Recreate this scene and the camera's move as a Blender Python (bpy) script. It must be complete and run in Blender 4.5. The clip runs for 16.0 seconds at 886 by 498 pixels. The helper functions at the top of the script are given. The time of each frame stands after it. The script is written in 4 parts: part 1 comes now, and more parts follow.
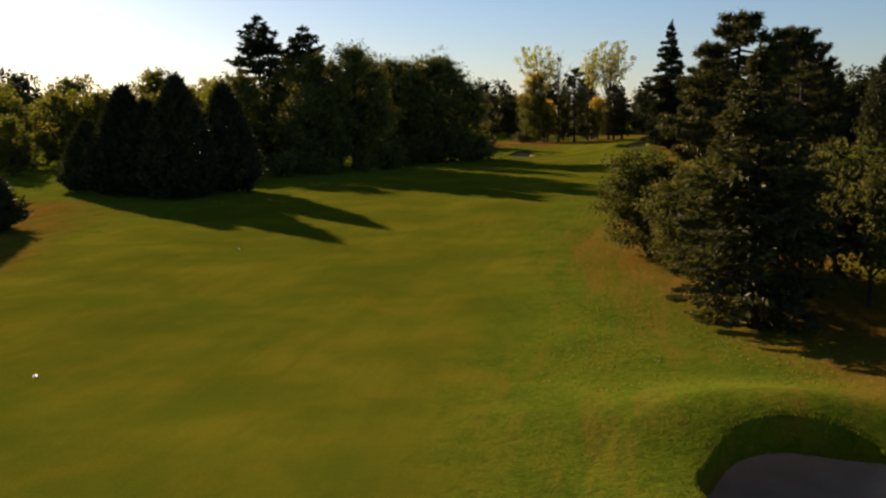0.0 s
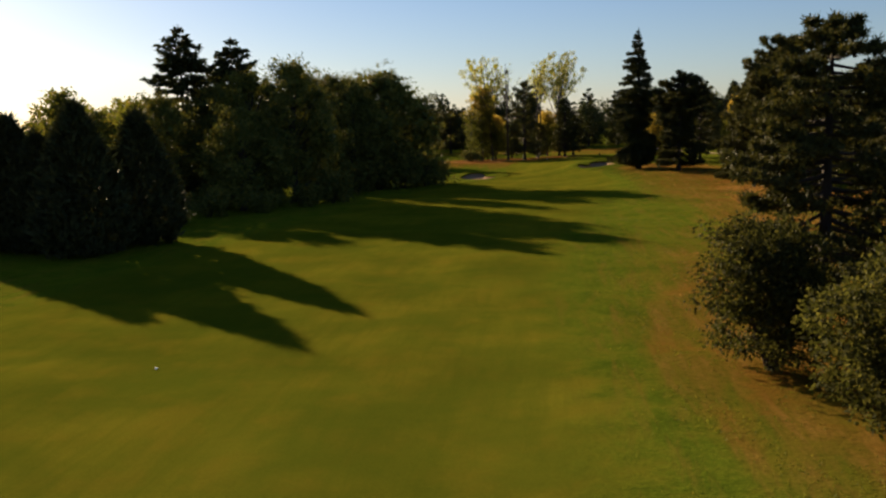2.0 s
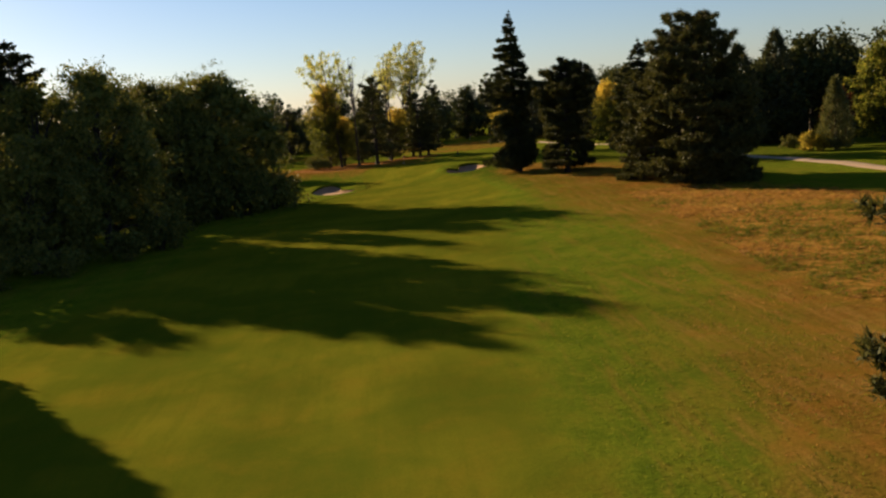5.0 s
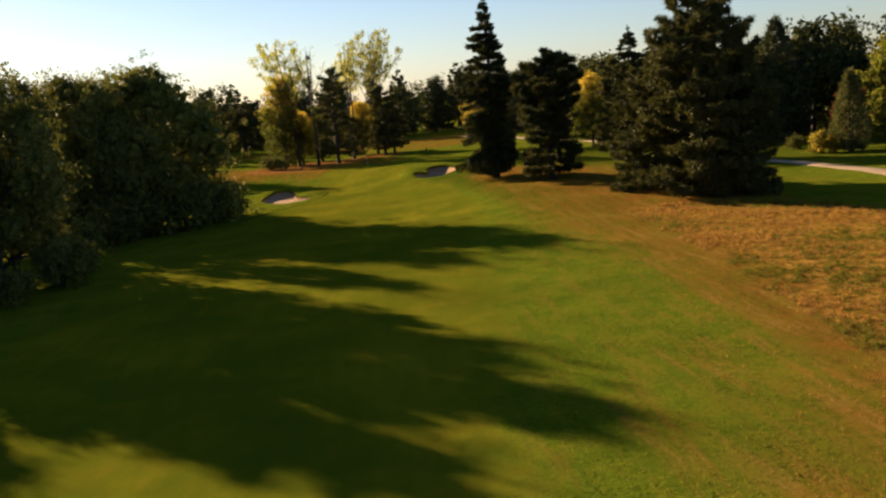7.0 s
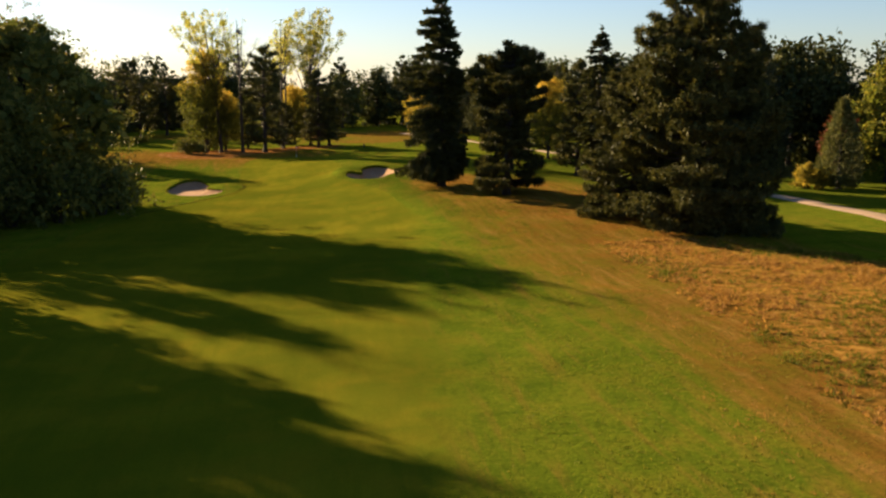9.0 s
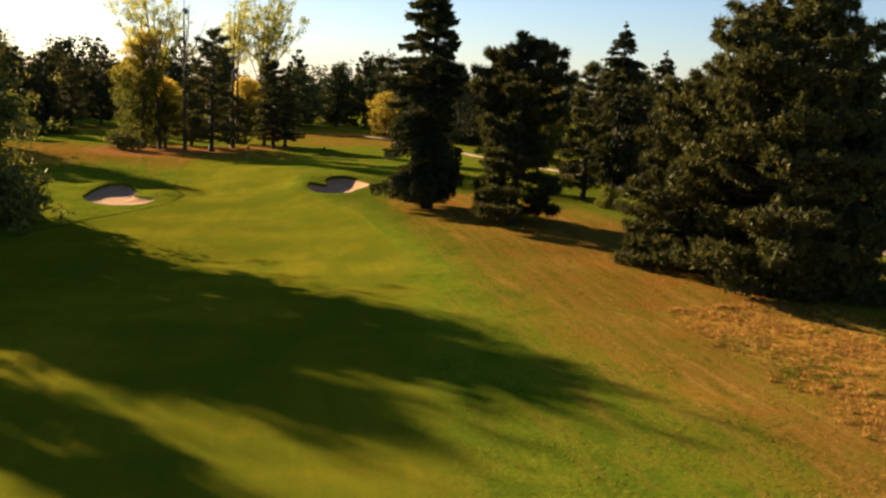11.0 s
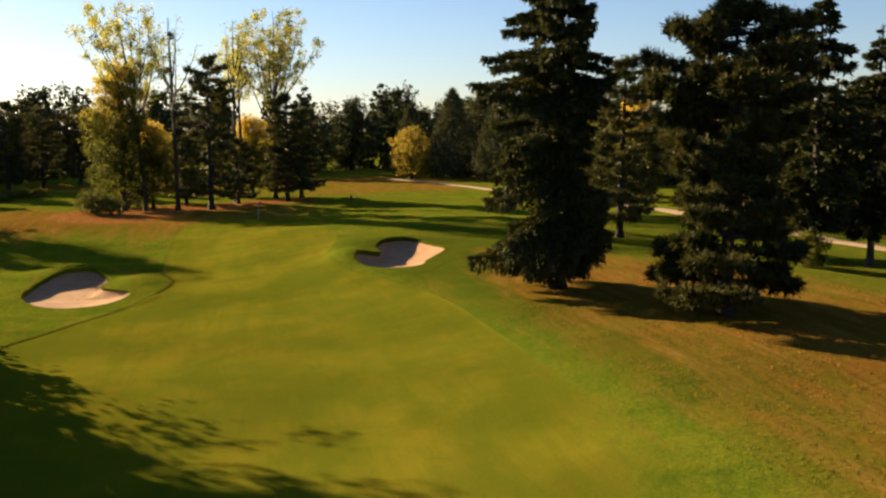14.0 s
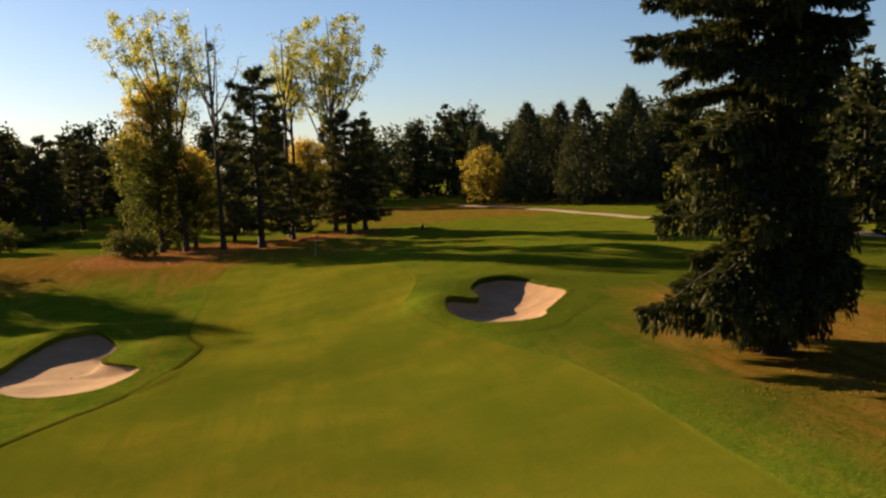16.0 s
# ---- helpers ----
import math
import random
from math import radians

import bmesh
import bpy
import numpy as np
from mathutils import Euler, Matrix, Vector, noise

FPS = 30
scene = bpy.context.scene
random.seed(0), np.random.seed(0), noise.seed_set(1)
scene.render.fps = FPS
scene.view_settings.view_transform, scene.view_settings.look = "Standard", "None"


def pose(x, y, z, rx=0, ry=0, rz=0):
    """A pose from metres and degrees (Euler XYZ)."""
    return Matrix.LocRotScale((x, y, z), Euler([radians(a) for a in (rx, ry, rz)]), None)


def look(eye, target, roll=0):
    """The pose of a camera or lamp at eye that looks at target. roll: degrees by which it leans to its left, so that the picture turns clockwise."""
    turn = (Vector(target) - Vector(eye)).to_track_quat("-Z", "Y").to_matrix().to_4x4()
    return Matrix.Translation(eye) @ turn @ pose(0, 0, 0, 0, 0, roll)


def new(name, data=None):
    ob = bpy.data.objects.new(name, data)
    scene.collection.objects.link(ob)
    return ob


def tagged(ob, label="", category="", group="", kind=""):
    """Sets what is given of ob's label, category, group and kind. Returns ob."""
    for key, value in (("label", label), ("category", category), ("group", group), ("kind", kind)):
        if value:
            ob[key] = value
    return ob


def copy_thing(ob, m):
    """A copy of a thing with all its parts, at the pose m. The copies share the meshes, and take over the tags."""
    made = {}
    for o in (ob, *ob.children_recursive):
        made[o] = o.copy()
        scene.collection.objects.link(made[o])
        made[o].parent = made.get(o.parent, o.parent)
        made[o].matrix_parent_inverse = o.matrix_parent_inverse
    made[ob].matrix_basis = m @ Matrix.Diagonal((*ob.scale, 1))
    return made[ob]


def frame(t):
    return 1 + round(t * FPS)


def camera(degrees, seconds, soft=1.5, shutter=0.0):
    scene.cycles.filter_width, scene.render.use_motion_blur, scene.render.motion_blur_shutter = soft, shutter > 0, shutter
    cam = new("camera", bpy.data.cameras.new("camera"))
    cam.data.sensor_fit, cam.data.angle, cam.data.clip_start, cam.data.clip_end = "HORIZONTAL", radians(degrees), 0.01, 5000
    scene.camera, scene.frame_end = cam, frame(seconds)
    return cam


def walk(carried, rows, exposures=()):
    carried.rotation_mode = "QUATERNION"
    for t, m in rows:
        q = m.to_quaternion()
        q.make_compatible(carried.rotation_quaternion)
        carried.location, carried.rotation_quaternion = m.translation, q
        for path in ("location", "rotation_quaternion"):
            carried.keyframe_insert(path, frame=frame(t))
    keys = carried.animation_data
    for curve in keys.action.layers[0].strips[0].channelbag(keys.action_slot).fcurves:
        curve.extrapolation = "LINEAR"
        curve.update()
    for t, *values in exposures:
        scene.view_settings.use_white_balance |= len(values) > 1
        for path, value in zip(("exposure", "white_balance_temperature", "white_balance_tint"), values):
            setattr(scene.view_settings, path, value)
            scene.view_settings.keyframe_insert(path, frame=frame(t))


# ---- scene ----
cam = camera(51.7, 16.0, soft=2.4)
PATH = [
    (0, (2.376, 2.105, 9.111), (2.343, 4.083, 8.817), -0.8),
    (0.5, (1.292, 7.034, 9.558), (1.28, 9.013, 9.268), -0.9),
    (1, (0.315, 12.313, 10.03), (0.334, 14.293, 9.744), -1.1),
    (1.5, (-0.727, 17.297, 10.35), (-0.666, 19.277, 10.073), -1.4),
    (2, (-1.759, 22.195, 10.936), (-1.64, 24.172, 10.663), -1.7),
    (2.5, (-2.595, 26.93, 11.352), (-2.408, 28.903, 11.08), -1.3),
    (3, (-3.553, 31.522, 11.89), (-3.285, 33.484, 11.613), -1.6),
    (3.5, (-4.072, 35.871, 12.399), (-3.733, 37.821, 12.11), -2.3),
    (4, (-4.083, 40.838, 12.778), (-3.685, 42.775, 12.479), -3.4),
    (4.2, (-3.954, 42.698, 12.83), (-3.536, 44.63, 12.529), -3.7),
    (6.5, (0.563, 63.589, 14.218), (1.063, 65.498, 13.893), -5.6),
    (7, (2.076, 68.165, 14.525), (2.603, 70.064, 14.185), -4.9),
    (7.5, (3.456, 72.623, 14.64), (4.016, 74.511, 14.288), -3.9),
    (8, (4.878, 77.25, 14.652), (5.475, 79.125, 14.291), -2.5),
    (8.5, (6.216, 81.822, 14.5), (6.847, 83.685, 14.138), -1.3),
    (9, (7.545, 86.848, 13.959), (8.213, 88.7, 13.606), 0.2),
    (9.2, (8.103, 88.788, 13.797), (8.781, 90.637, 13.447), 0.7),
    (11.3, (12.394, 113.866, 13.369), (13.176, 115.674, 13.024), 3.2),
    (11.5, (12.845, 116.402, 13.329), (13.63, 118.209, 12.983), 3.1),
    (12, (13.874, 122.758, 13.171), (14.663, 124.564, 12.833), 2.8),
    (12.5, (14.744, 128.45, 12.883), (15.535, 130.258, 12.561), 2.3),
    (13, (15.576, 134.38, 12.589), (16.367, 136.192, 12.285), 1.3),
    (13.5, (16.476, 140.605, 12.043), (17.262, 142.422, 11.76), 0.6),
    (14, (17.379, 146.63, 11.515), (18.15, 148.457, 11.253), -0.2),
    (14.5, (18.341, 152.156, 11.091), (19.092, 153.993, 10.847), -1.0),
    (15, (19.379, 157.535, 10.751), (20.1, 159.386, 10.523), -1.8),
    (15.5, (20.714, 162.676, 10.282), (21.397, 164.544, 10.071), -2.2),
    (16, (22.021, 167.405, 9.785), (22.673, 169.285, 9.589), -2.6),
]
walk(cam, [(t, look(eye, target, roll)) for t, eye, target, roll in PATH],
     exposures=[(0, 1.37, 5100, 18), (3.7, 1.43, 5080, 18), (6.5, 1.84, 5240, 18), (9, 2.14, 5290, 18), (12.5, 2.28, 5330, 18), (14.5, 2.0, 5250, 18), (16, 1.70, 5210, 18)])

# ---- light ----
SUN_EL, SUN_AZ = radians(16.7), radians(-30.1)
world = bpy.data.worlds.new("sky")
scene.world = world
world.use_nodes = True
wn = world.node_tree.nodes
sky = wn.new("ShaderNodeTexSky")
sky.sky_type = "NISHITA"
sky.sun_disc = False
sky.sun_elevation = SUN_EL
sky.sun_rotation = SUN_AZ % (2 * math.pi)
sky.air_density, sky.dust_density, sky.ozone_density = 1.0, 0.3, 0.75
wn["Background"].inputs["Strength"].default_value = 0.027
world.node_tree.links.new(sky.outputs["Color"], wn["Background"].inputs["Color"])

sun_dir = Vector((math.sin(SUN_AZ) * math.cos(SUN_EL), math.cos(SUN_AZ) * math.cos(SUN_EL), math.sin(SUN_EL)))
sun = new("sun", bpy.data.lights.new("sun", "SUN"))
sun.data.energy, sun.data.angle, sun.data.color = 5.0, radians(0.6), (1.0, 0.67, 0.27)
sun.matrix_world = look(sun_dir * 200, (0, 0, 0))


# ---- materials ----
def nodes_of(name):
    m = bpy.data.materials.new(name)
    m.use_nodes = True
    t = m.node_tree
    return m, t, t.nodes["Principled BSDF"], t.nodes["Material Output"]


def noise_node(t, scale, detail=4.0, rough=0.55, coords=None, distortion=0.0):
    n = t.nodes.new("ShaderNodeTexNoise")
    n.inputs["Scale"].default_value, n.inputs["Detail"].default_value = scale, detail
    n.inputs["Roughness"].default_value, n.inputs["Distortion"].default_value = rough, distortion
    if coords is not None:
        t.links.new(coords, n.inputs["Vector"])
    return n.outputs["Fac"]


def ramp(t, fac, stops):
    n = t.nodes.new("ShaderNodeValToRGB")
    while len(n.color_ramp.elements) < len(stops):
        n.color_ramp.elements.new(0.5)
    for e, (p, c) in zip(n.color_ramp.elements, stops):
        e.position, e.color = p, (*c, 1)
    t.links.new(fac, n.inputs["Fac"])
    return n.outputs["Color"]


def mixed(t, fac, a, b, how="MIX"):
    n = t.nodes.new("ShaderNodeMix")
    n.data_type, n.blend_type = "RGBA", how
    for sock, v in ((n.inputs[0], fac), (n.inputs[6], a), (n.inputs[7], b)):
        if isinstance(v, (int, float)):
            sock.default_value = v
        elif isinstance(v, tuple):
            sock.default_value = (*v, 1)
        else:
            t.links.new(v, sock)
    return n.outputs[2]


def ranged(t, v, a, b, lo=0.0, hi=1.0):
    n = t.nodes.new("ShaderNodeMapRange")
    n.interpolation_type = "SMOOTHSTEP"
    n.inputs[1].default_value, n.inputs[2].default_value, n.inputs[3].default_value, n.inputs[4].default_value = a, b, lo, hi
    t.links.new(v, n.inputs[0])
    return n.outputs[0]


def maths(t, op, a, b=0.0):
    n = t.nodes.new("ShaderNodeMath")
    n.operation = op
    for s, v in zip(n.inputs, (a, b)):
        if isinstance(v, (int, float)):
            s.default_value = v
        else:
            t.links.new(v, s)
    return n.outputs[0]


def attribute(t, name):
    n = t.nodes.new("ShaderNodeAttribute")
    n.attribute_name = name
    return n.outputs["Fac"]


def bump(t, bsdf, height, strength, distance):
    n = t.nodes.new("ShaderNodeBump")
    n.inputs["Strength"].default_value, n.inputs["Distance"].default_value = strength, distance
    t.links.new(height, n.inputs["Height"])
    t.links.new(n.outputs["Normal"], bsdf.inputs["Normal"])


def turf_material():
    """Mown fairway, longer rough and sun-burnt grass, by the distances stored on the ground."""
    m, t, b, out = nodes_of("turf")
    pos = t.nodes.new("ShaderNodeNewGeometry").outputs["Position"]
    stretch = t.nodes.new("ShaderNodeMapping")
    stretch.vector_type = "TEXTURE"
    stretch.inputs["Rotation"].default_value = (0, 0, radians(-10))
    stretch.inputs["Scale"].default_value = (1.0, 8.0, 1.0)
    t.links.new(pos, stretch.inputs["Vector"])
    big = noise_node(t, 0.05, 5, 0.6, pos)
    mid = noise_node(t, 0.35, 5, 0.65, pos, 0.25)
    streak = noise_node(t, 0.9, 6, 0.7, stretch.outputs["Vector"], 0.4)
    fine = noise_node(t, 9.0, 4, 0.7, pos)
    grain = noise_node(t, 3.0, 5, 0.75, pos)
    fair = ramp(t, big, [(0.34, (0.130, 0.138, 0.005)), (0.52, (0.205, 0.186, 0.006)), (0.68, (0.290, 0.226, 0.009))])
    fair = mixed(t, ranged(t, mid, 0.42, 0.68, 0, 0.45), fair, (0.275, 0.190, 0.008))
    fair = mixed(t, ranged(t, streak, 0.42, 0.66, 0, 0.38), fair, (0.125, 0.142, 0.004))
    fair = mixed(t, ranged(t, noise_node(t, 0.13, 4, 0.6, pos, 0.3), 0.42, 0.62, 0, 0.50), fair, (0.108, 0.130, 0.005))
    rough = ramp(t, mid, [(0.3, (0.105, 0.145, 0.005)), (0.5, (0.168, 0.196, 0.006)), (0.7, (0.235, 0.222, 0.010))])
    rough = mixed(t, ranged(t, grain, 0.48, 0.68, 0, 0.45), rough, (0.070, 0.095, 0.004))
    rough = mixed(t, ranged(t, grain, 0.44, 0.32, 0, 0.40), rough, (0.36, 0.270, 0.018))
    rough = mixed(t, ranged(t, streak, 0.48, 0.70, 0, 0.40), rough, (0.36, 0.190, 0.028))
    dry = ramp(t, streak, [(0.30, (0.165, 0.076, 0.010)), (0.5, (0.305, 0.138, 0.022)), (0.68, (0.43, 0.218, 0.045))])
    dry = mixed(t, ranged(t, grain, 0.50, 0.66, 0, 0.7), dry, (0.13, 0.062, 0.010))
    dry = mixed(t, ranged(t, mid, 0.47, 0.64, 0, 0.62), dry, (0.195, 0.155, 0.008))
    dry = mixed(t, ranged(t, noise_node(t, 0.22, 4, 0.6, pos, 0.4), 0.50, 0.62, 0, 0.55), dry, (0.335, 0.118, 0.018))
    clump = noise_node(t, 1.3, 4, 0.65, pos, 0.8)
    tuss = ramp(t, clump, [(0.36, (0.62, 0.31, 0.060)), (0.50, (0.40, 0.170, 0.026)), (0.60, (0.14, 0.100, 0.010)), (0.70, (0.055, 0.062, 0.006))])
    wob = maths(t, "MULTIPLY", maths(t, "SUBTRACT", streak, 0.5), 12.0)
    wob2 = maths(t, "MULTIPLY", maths(t, "SUBTRACT", mid, 0.5), 9.0)
    wob3 = maths(t, "MULTIPLY", maths(t, "SUBTRACT", noise_node(t, 0.11, 3, 0.5, stretch.outputs["Vector"]), 0.5), 22.0)
    d = maths(t, "ADD", maths(t, "ADD", attribute(t, "dry_d"), wob), maths(t, "ADD", wob2, wob3))
    drymask = ranged(t, d, -5.0, 6.5, 0, 0.92)
    fd = attribute(t, "fair_d")
    crisp = attribute(t, "crisp")
    wobf = maths(t, "MULTIPLY", maths(t, "SUBTRACT", mid, 0.5), maths(t, "SUBTRACT", 7.0, maths(t, "MULTIPLY", crisp, 6.8)))
    soften = maths(t, "SUBTRACT", 2.2, maths(t, "MULTIPLY", crisp, 2.08))
    fmask = ranged(t, maths(t, "DIVIDE", maths(t, "ADD", fd, wobf), soften), -1.0, 1.0)
    rough = mixed(t, maths(t, "MULTIPLY", attribute(t, "lush"), 0.6), rough, (0.060, 0.082, 0.005))
    c = mixed(t, drymask, rough, dry)
    tmask = ranged(t, maths(t, "ADD", attribute(t, "tuss_d"), maths(t, "MULTIPLY", maths(t, "SUBTRACT", mid, 0.5), 10.0)), -1.5, 2.0)
    c = mixed(t, maths(t, "MULTIPLY", tmask, 0.8), c, tuss)
    c = mixed(t, fmask, c, fair)
    # shade at the foot of the grass step, painted as a dark line
    edge = maths(t, "MULTIPLY", ranged(t, maths(t, "ABSOLUTE", maths(t, "ADD", fd, 0.1)), 0.02, 0.14, 0.4, 0), attribute(t, "rim_shade"))
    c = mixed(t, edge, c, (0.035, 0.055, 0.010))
    litter = ranged(t, maths(t, "ADD", attribute(t, "litter_d"), maths(t, "MULTIPLY", maths(t, "SUBTRACT", mid, 0.5), 8.0)), -1.0, 1.5)
    c = mixed(t, litter, c, mixed(t, fine, (0.22, 0.080, 0.018), (0.56, 0.215, 0.052)))
    c = mixed(t, maths(t, "MULTIPLY", ranged(t, fine, 0.35, 0.7, 0.0, 0.35), maths(t, "SUBTRACT", 1.0, maths(t, "MULTIPLY", fmask, 0.6))), c, (0.02, 0.03, 0.003))
    c = mixed(t, 1.0, c, (0.575, 0.64, 0.60), "MULTIPLY")
    t.links.new(c, b.inputs["Base Color"])
    b.inputs["Roughness"].default_value = 0.9
    b.inputs["Specular IOR Level"].default_value = 0.0
    b.inputs["Sheen Weight"].default_value = 0.12
    b.inputs["Sheen Roughness"].default_value = 0.12
    b.inputs["Sheen Tint"].default_value = (0.56, 0.52, 0.03, 1)
    h = maths(t, "ADD", maths(t, "MULTIPLY", fine, 0.35), maths(t, "MULTIPLY", maths(t, "MULTIPLY", grain, maths(t, "SUBTRACT", 1.3, fmask)), 1.3))
    h = maths(t, "ADD", h, maths(t, "MULTIPLY", maths(t, "MULTIPLY", tmask, maths(t, "SUBTRACT", 1.0, clump)), 4.0))
    bump(t, b, h, 0.45, 0.09)
    return m


def leaf_material(name, stops, clear=0.35, rough=0.65, spec=0.05, turned=None):
    """Leaves that vary singly and in patches; turned: the heights between which they turn colour."""
    m, t, b, out = nodes_of(name)
    geo = t.nodes.new("ShaderNodeNewGeometry")
    info = t.nodes.new("ShaderNodeObjectInfo")
    patch = noise_node(t, 0.55, 3, 0.6, geo.outputs["Position"])
    f = maths(t, "ADD", maths(t, "MULTIPLY", geo.outputs["Random Per Island"], 0.55), maths(t, "MULTIPLY", patch, 0.45))
    if turned:
        z = t.nodes.new("ShaderNodeSeparateXYZ")
        t.links.new(t.nodes.new("ShaderNodeTexCoord").outputs["Object"], z.inputs[0])
        f = maths(t, "ADD", maths(t, "MULTIPLY", f, 0.62), maths(t, "MULTIPLY", ranged(t, z.outputs["Z"], *turned), 0.42))
    c = ramp(t, f, stops)
    hsv = t.nodes.new("ShaderNodeHueSaturation")
    t.links.new(c, hsv.inputs["Color"])
    t.links.new(maths(t, "ADD", maths(t, "MULTIPLY", info.outputs["Random"], 0.4), 0.8), hsv.inputs["Value"])
    c = hsv.outputs["Color"]
    t.links.new(c, b.inputs["Base Color"])
    b.inputs["Roughness"].default_value, b.inputs["Specular IOR Level"].default_value = rough, spec
    tr = t.nodes.new("ShaderNodeBsdfTranslucent")
    t.links.new(mixed(t, 1.0, c, (1.5, 1.45, 0.7), "MULTIPLY"), tr.inputs["Color"])
    mx = t.nodes.new("ShaderNodeMixShader")
    mx.inputs[0].default_value = clear
    t.links.new(b.outputs[0], mx.inputs[1])
    t.links.new(tr.outputs[0], mx.inputs[2])
    t.links.new(mx.outputs[0], out.inputs["Surface"])
    return m


def bark_material(name, a, c):
    m, t, b, out = nodes_of(name)
    co = t.nodes.new("ShaderNodeTexCoord").outputs["Object"]
    mp = t.nodes.new("ShaderNodeMapping")
    mp.inputs["Scale"].default_value = (1, 1, 0.2)
    t.links.new(co, mp.inputs["Vector"])
    n = noise_node(t, 7, 6, 0.7, mp.outputs["Vector"])
    t.links.new(ramp(t, n, [(0.35, a), (0.65, c)]), b.inputs["Base Color"])
    b.inputs["Roughness"].default_value = 0.9
    bump(t, b, n, 0.8, 0.05)
    return m


def sand_material():
    m, t, b, out = nodes_of("sand")
    pos = t.nodes.new("ShaderNodeNewGeometry").outputs["Position"]
    a, f = noise_node(t, 0.8, 4, 0.6, pos), noise_node(t, 7, 5, 0.7, pos)
    rk = t.nodes.new("ShaderNodeTexWave")
    rk.inputs["Scale"].default_value, rk.inputs["Distortion"].default_value = 1.6, 4.0
    t.links.new(pos, rk.inputs["Vector"])
    c = ramp(t, a, [(0.3, (0.27, 0.160, 0.085)), (0.7, (0.37, 0.232, 0.128))])
    c = mixed(t, ranged(t, f, 0.45, 0.75, 0, 0.3), c, (0.24, 0.135, 0.065))
    t.links.new(c, b.inputs["Base Color"])
    b.inputs["Roughness"].default_value = 0.95
    b.inputs["Specular IOR Level"].default_value = 0.1
    bump(t, b, maths(t, "ADD", maths(t, "MULTIPLY", rk.outputs["Fac"], 0.05), f), 0.5, 0.06)
    return m


def gravel_material():
    m, t, b, out = nodes_of("gravel")
    pos = t.nodes.new("ShaderNodeNewGeometry").outputs["Position"]
    a, f = noise_node(t, 0.3, 4, 0.6, pos), noise_node(t, 12, 4, 0.7, pos)
    c = ramp(t, a, [(0.3, (0.22, 0.150, 0.090)), (0.7, (0.32, 0.222, 0.134))])
    c = mixed(t, ranged(t, f, 0.4, 0.8, 0, 0.4), c, (0.24, 0.165, 0.105))
    t.links.new(c, b.inputs["Base Color"])
    b.inputs["Roughness"].default_value = 0.9
    bump(t, b, f, 0.4, 0.03)
    return m


def plain_material(name, colour, rough=0.5, spread=0.15):
    m, t, b, out = nodes_of(name)
    n = noise_node(t, 6, 4, 0.6, t.nodes.new("ShaderNodeTexCoord").outputs["Object"])
    dark = tuple(v * (1 - spread) for v in colour)
    t.links.new(ramp(t, n, [(0.3, dark), (0.7, colour)]), b.inputs["Base Color"])
    b.inputs["Roughness"].default_value = rough
    return m


TURF, SAND, GRAVEL = turf_material(), sand_material(), gravel_material()
BARK = bark_material("bark", (0.012, 0.008, 0.006), (0.036, 0.024, 0.016))
PALE_BARK = bark_material("pale_bark", (0.018, 0.013, 0.009), (0.055, 0.040, 0.028))
SPRUCE = leaf_material("spruce_needles", [(0.2, (0.020, 0.026, 0.011)), (0.55, (0.043, 0.048, 0.016)), (0.9, (0.088, 0.083, 0.023))], 0.14, 0.7, 0.05)
PINE = leaf_material("pine_needles", [(0.2, (0.026, 0.032, 0.013)), (0.55, (0.060, 0.062, 0.018)), (0.9, (0.116, 0.102, 0.026))], 0.18, 0.55)
OAK = leaf_material("oak_leaves", [(0.15, (0.046, 0.060, 0.015)), (0.5, (0.096, 0.104, 0.022)), (0.75, (0.165, 0.145, 0.026)), (0.95, (0.250, 0.170, 0.030))], 0.2)
LIME = leaf_material("lime_leaves", [(0.15, (0.045, 0.060, 0.010)), (0.5, (0.095, 0.105, 0.014)), (0.9, (0.20, 0.17, 0.022))], 0.45)
YOUNG_LEAF = leaf_material("turning_leaves", [(0.15, (0.036, 0.047, 0.009)), (0.45, (0.090, 0.098, 0.015)), (0.66, (0.31, 0.25, 0.028)), (0.90, (0.60, 0.42, 0.04))], 0.5, turned=(8.0, 20.0))
POPLAR = leaf_material("poplar_leaves", [(0.15, (0.085, 0.105, 0.016)), (0.42, (0.165, 0.18, 0.032)), (0.65, (0.29, 0.285, 0.045)), (0.92, (0.52, 0.41, 0.05))], 0.6)
YELLOW = leaf_material("yellow_leaves", [(0.15, (0.075, 0.076, 0.012)), (0.5, (0.21, 0.175, 0.018)), (0.9, (0.46, 0.33, 0.03))], 0.45)
CYPRESS = leaf_material("cypress_sprays", [(0.2, (0.027, 0.035, 0.015)), (0.55, (0.050, 0.057, 0.022)), (0.9, (0.088, 0.083, 0.030))], 0.06, 0.7, 0.05)
WILLOW = leaf_material("silver_willow_leaves", [(0.15, (0.022, 0.027, 0.007)), (0.5, (0.047, 0.050, 0.013)), (0.9, (0.110, 0.105, 0.027))], 0.4, 0.7, 0.04)
FIR_LEAF = leaf_material("fir_needles", [(0.2, (0.031, 0.038, 0.022)), (0.55, (0.060, 0.066, 0.031)), (0.9, (0.108, 0.106, 0.041))], 0.12, 0.7, 0.05)
FAR_LEAF = leaf_material("far_leaves", [(0.2, (0.026, 0.038, 0.013)), (0.55, (0.055, 0.064, 0.019)), (0.9, (0.110, 0.100, 0.025))], 0.12)
SILVER = leaf_material("silver_sprays", [(0.2, (0.055, 0.066, 0.024)), (0.55, (0.115, 0.120, 0.042)), (0.9, (0.190, 0.180, 0.065))], 0.2)
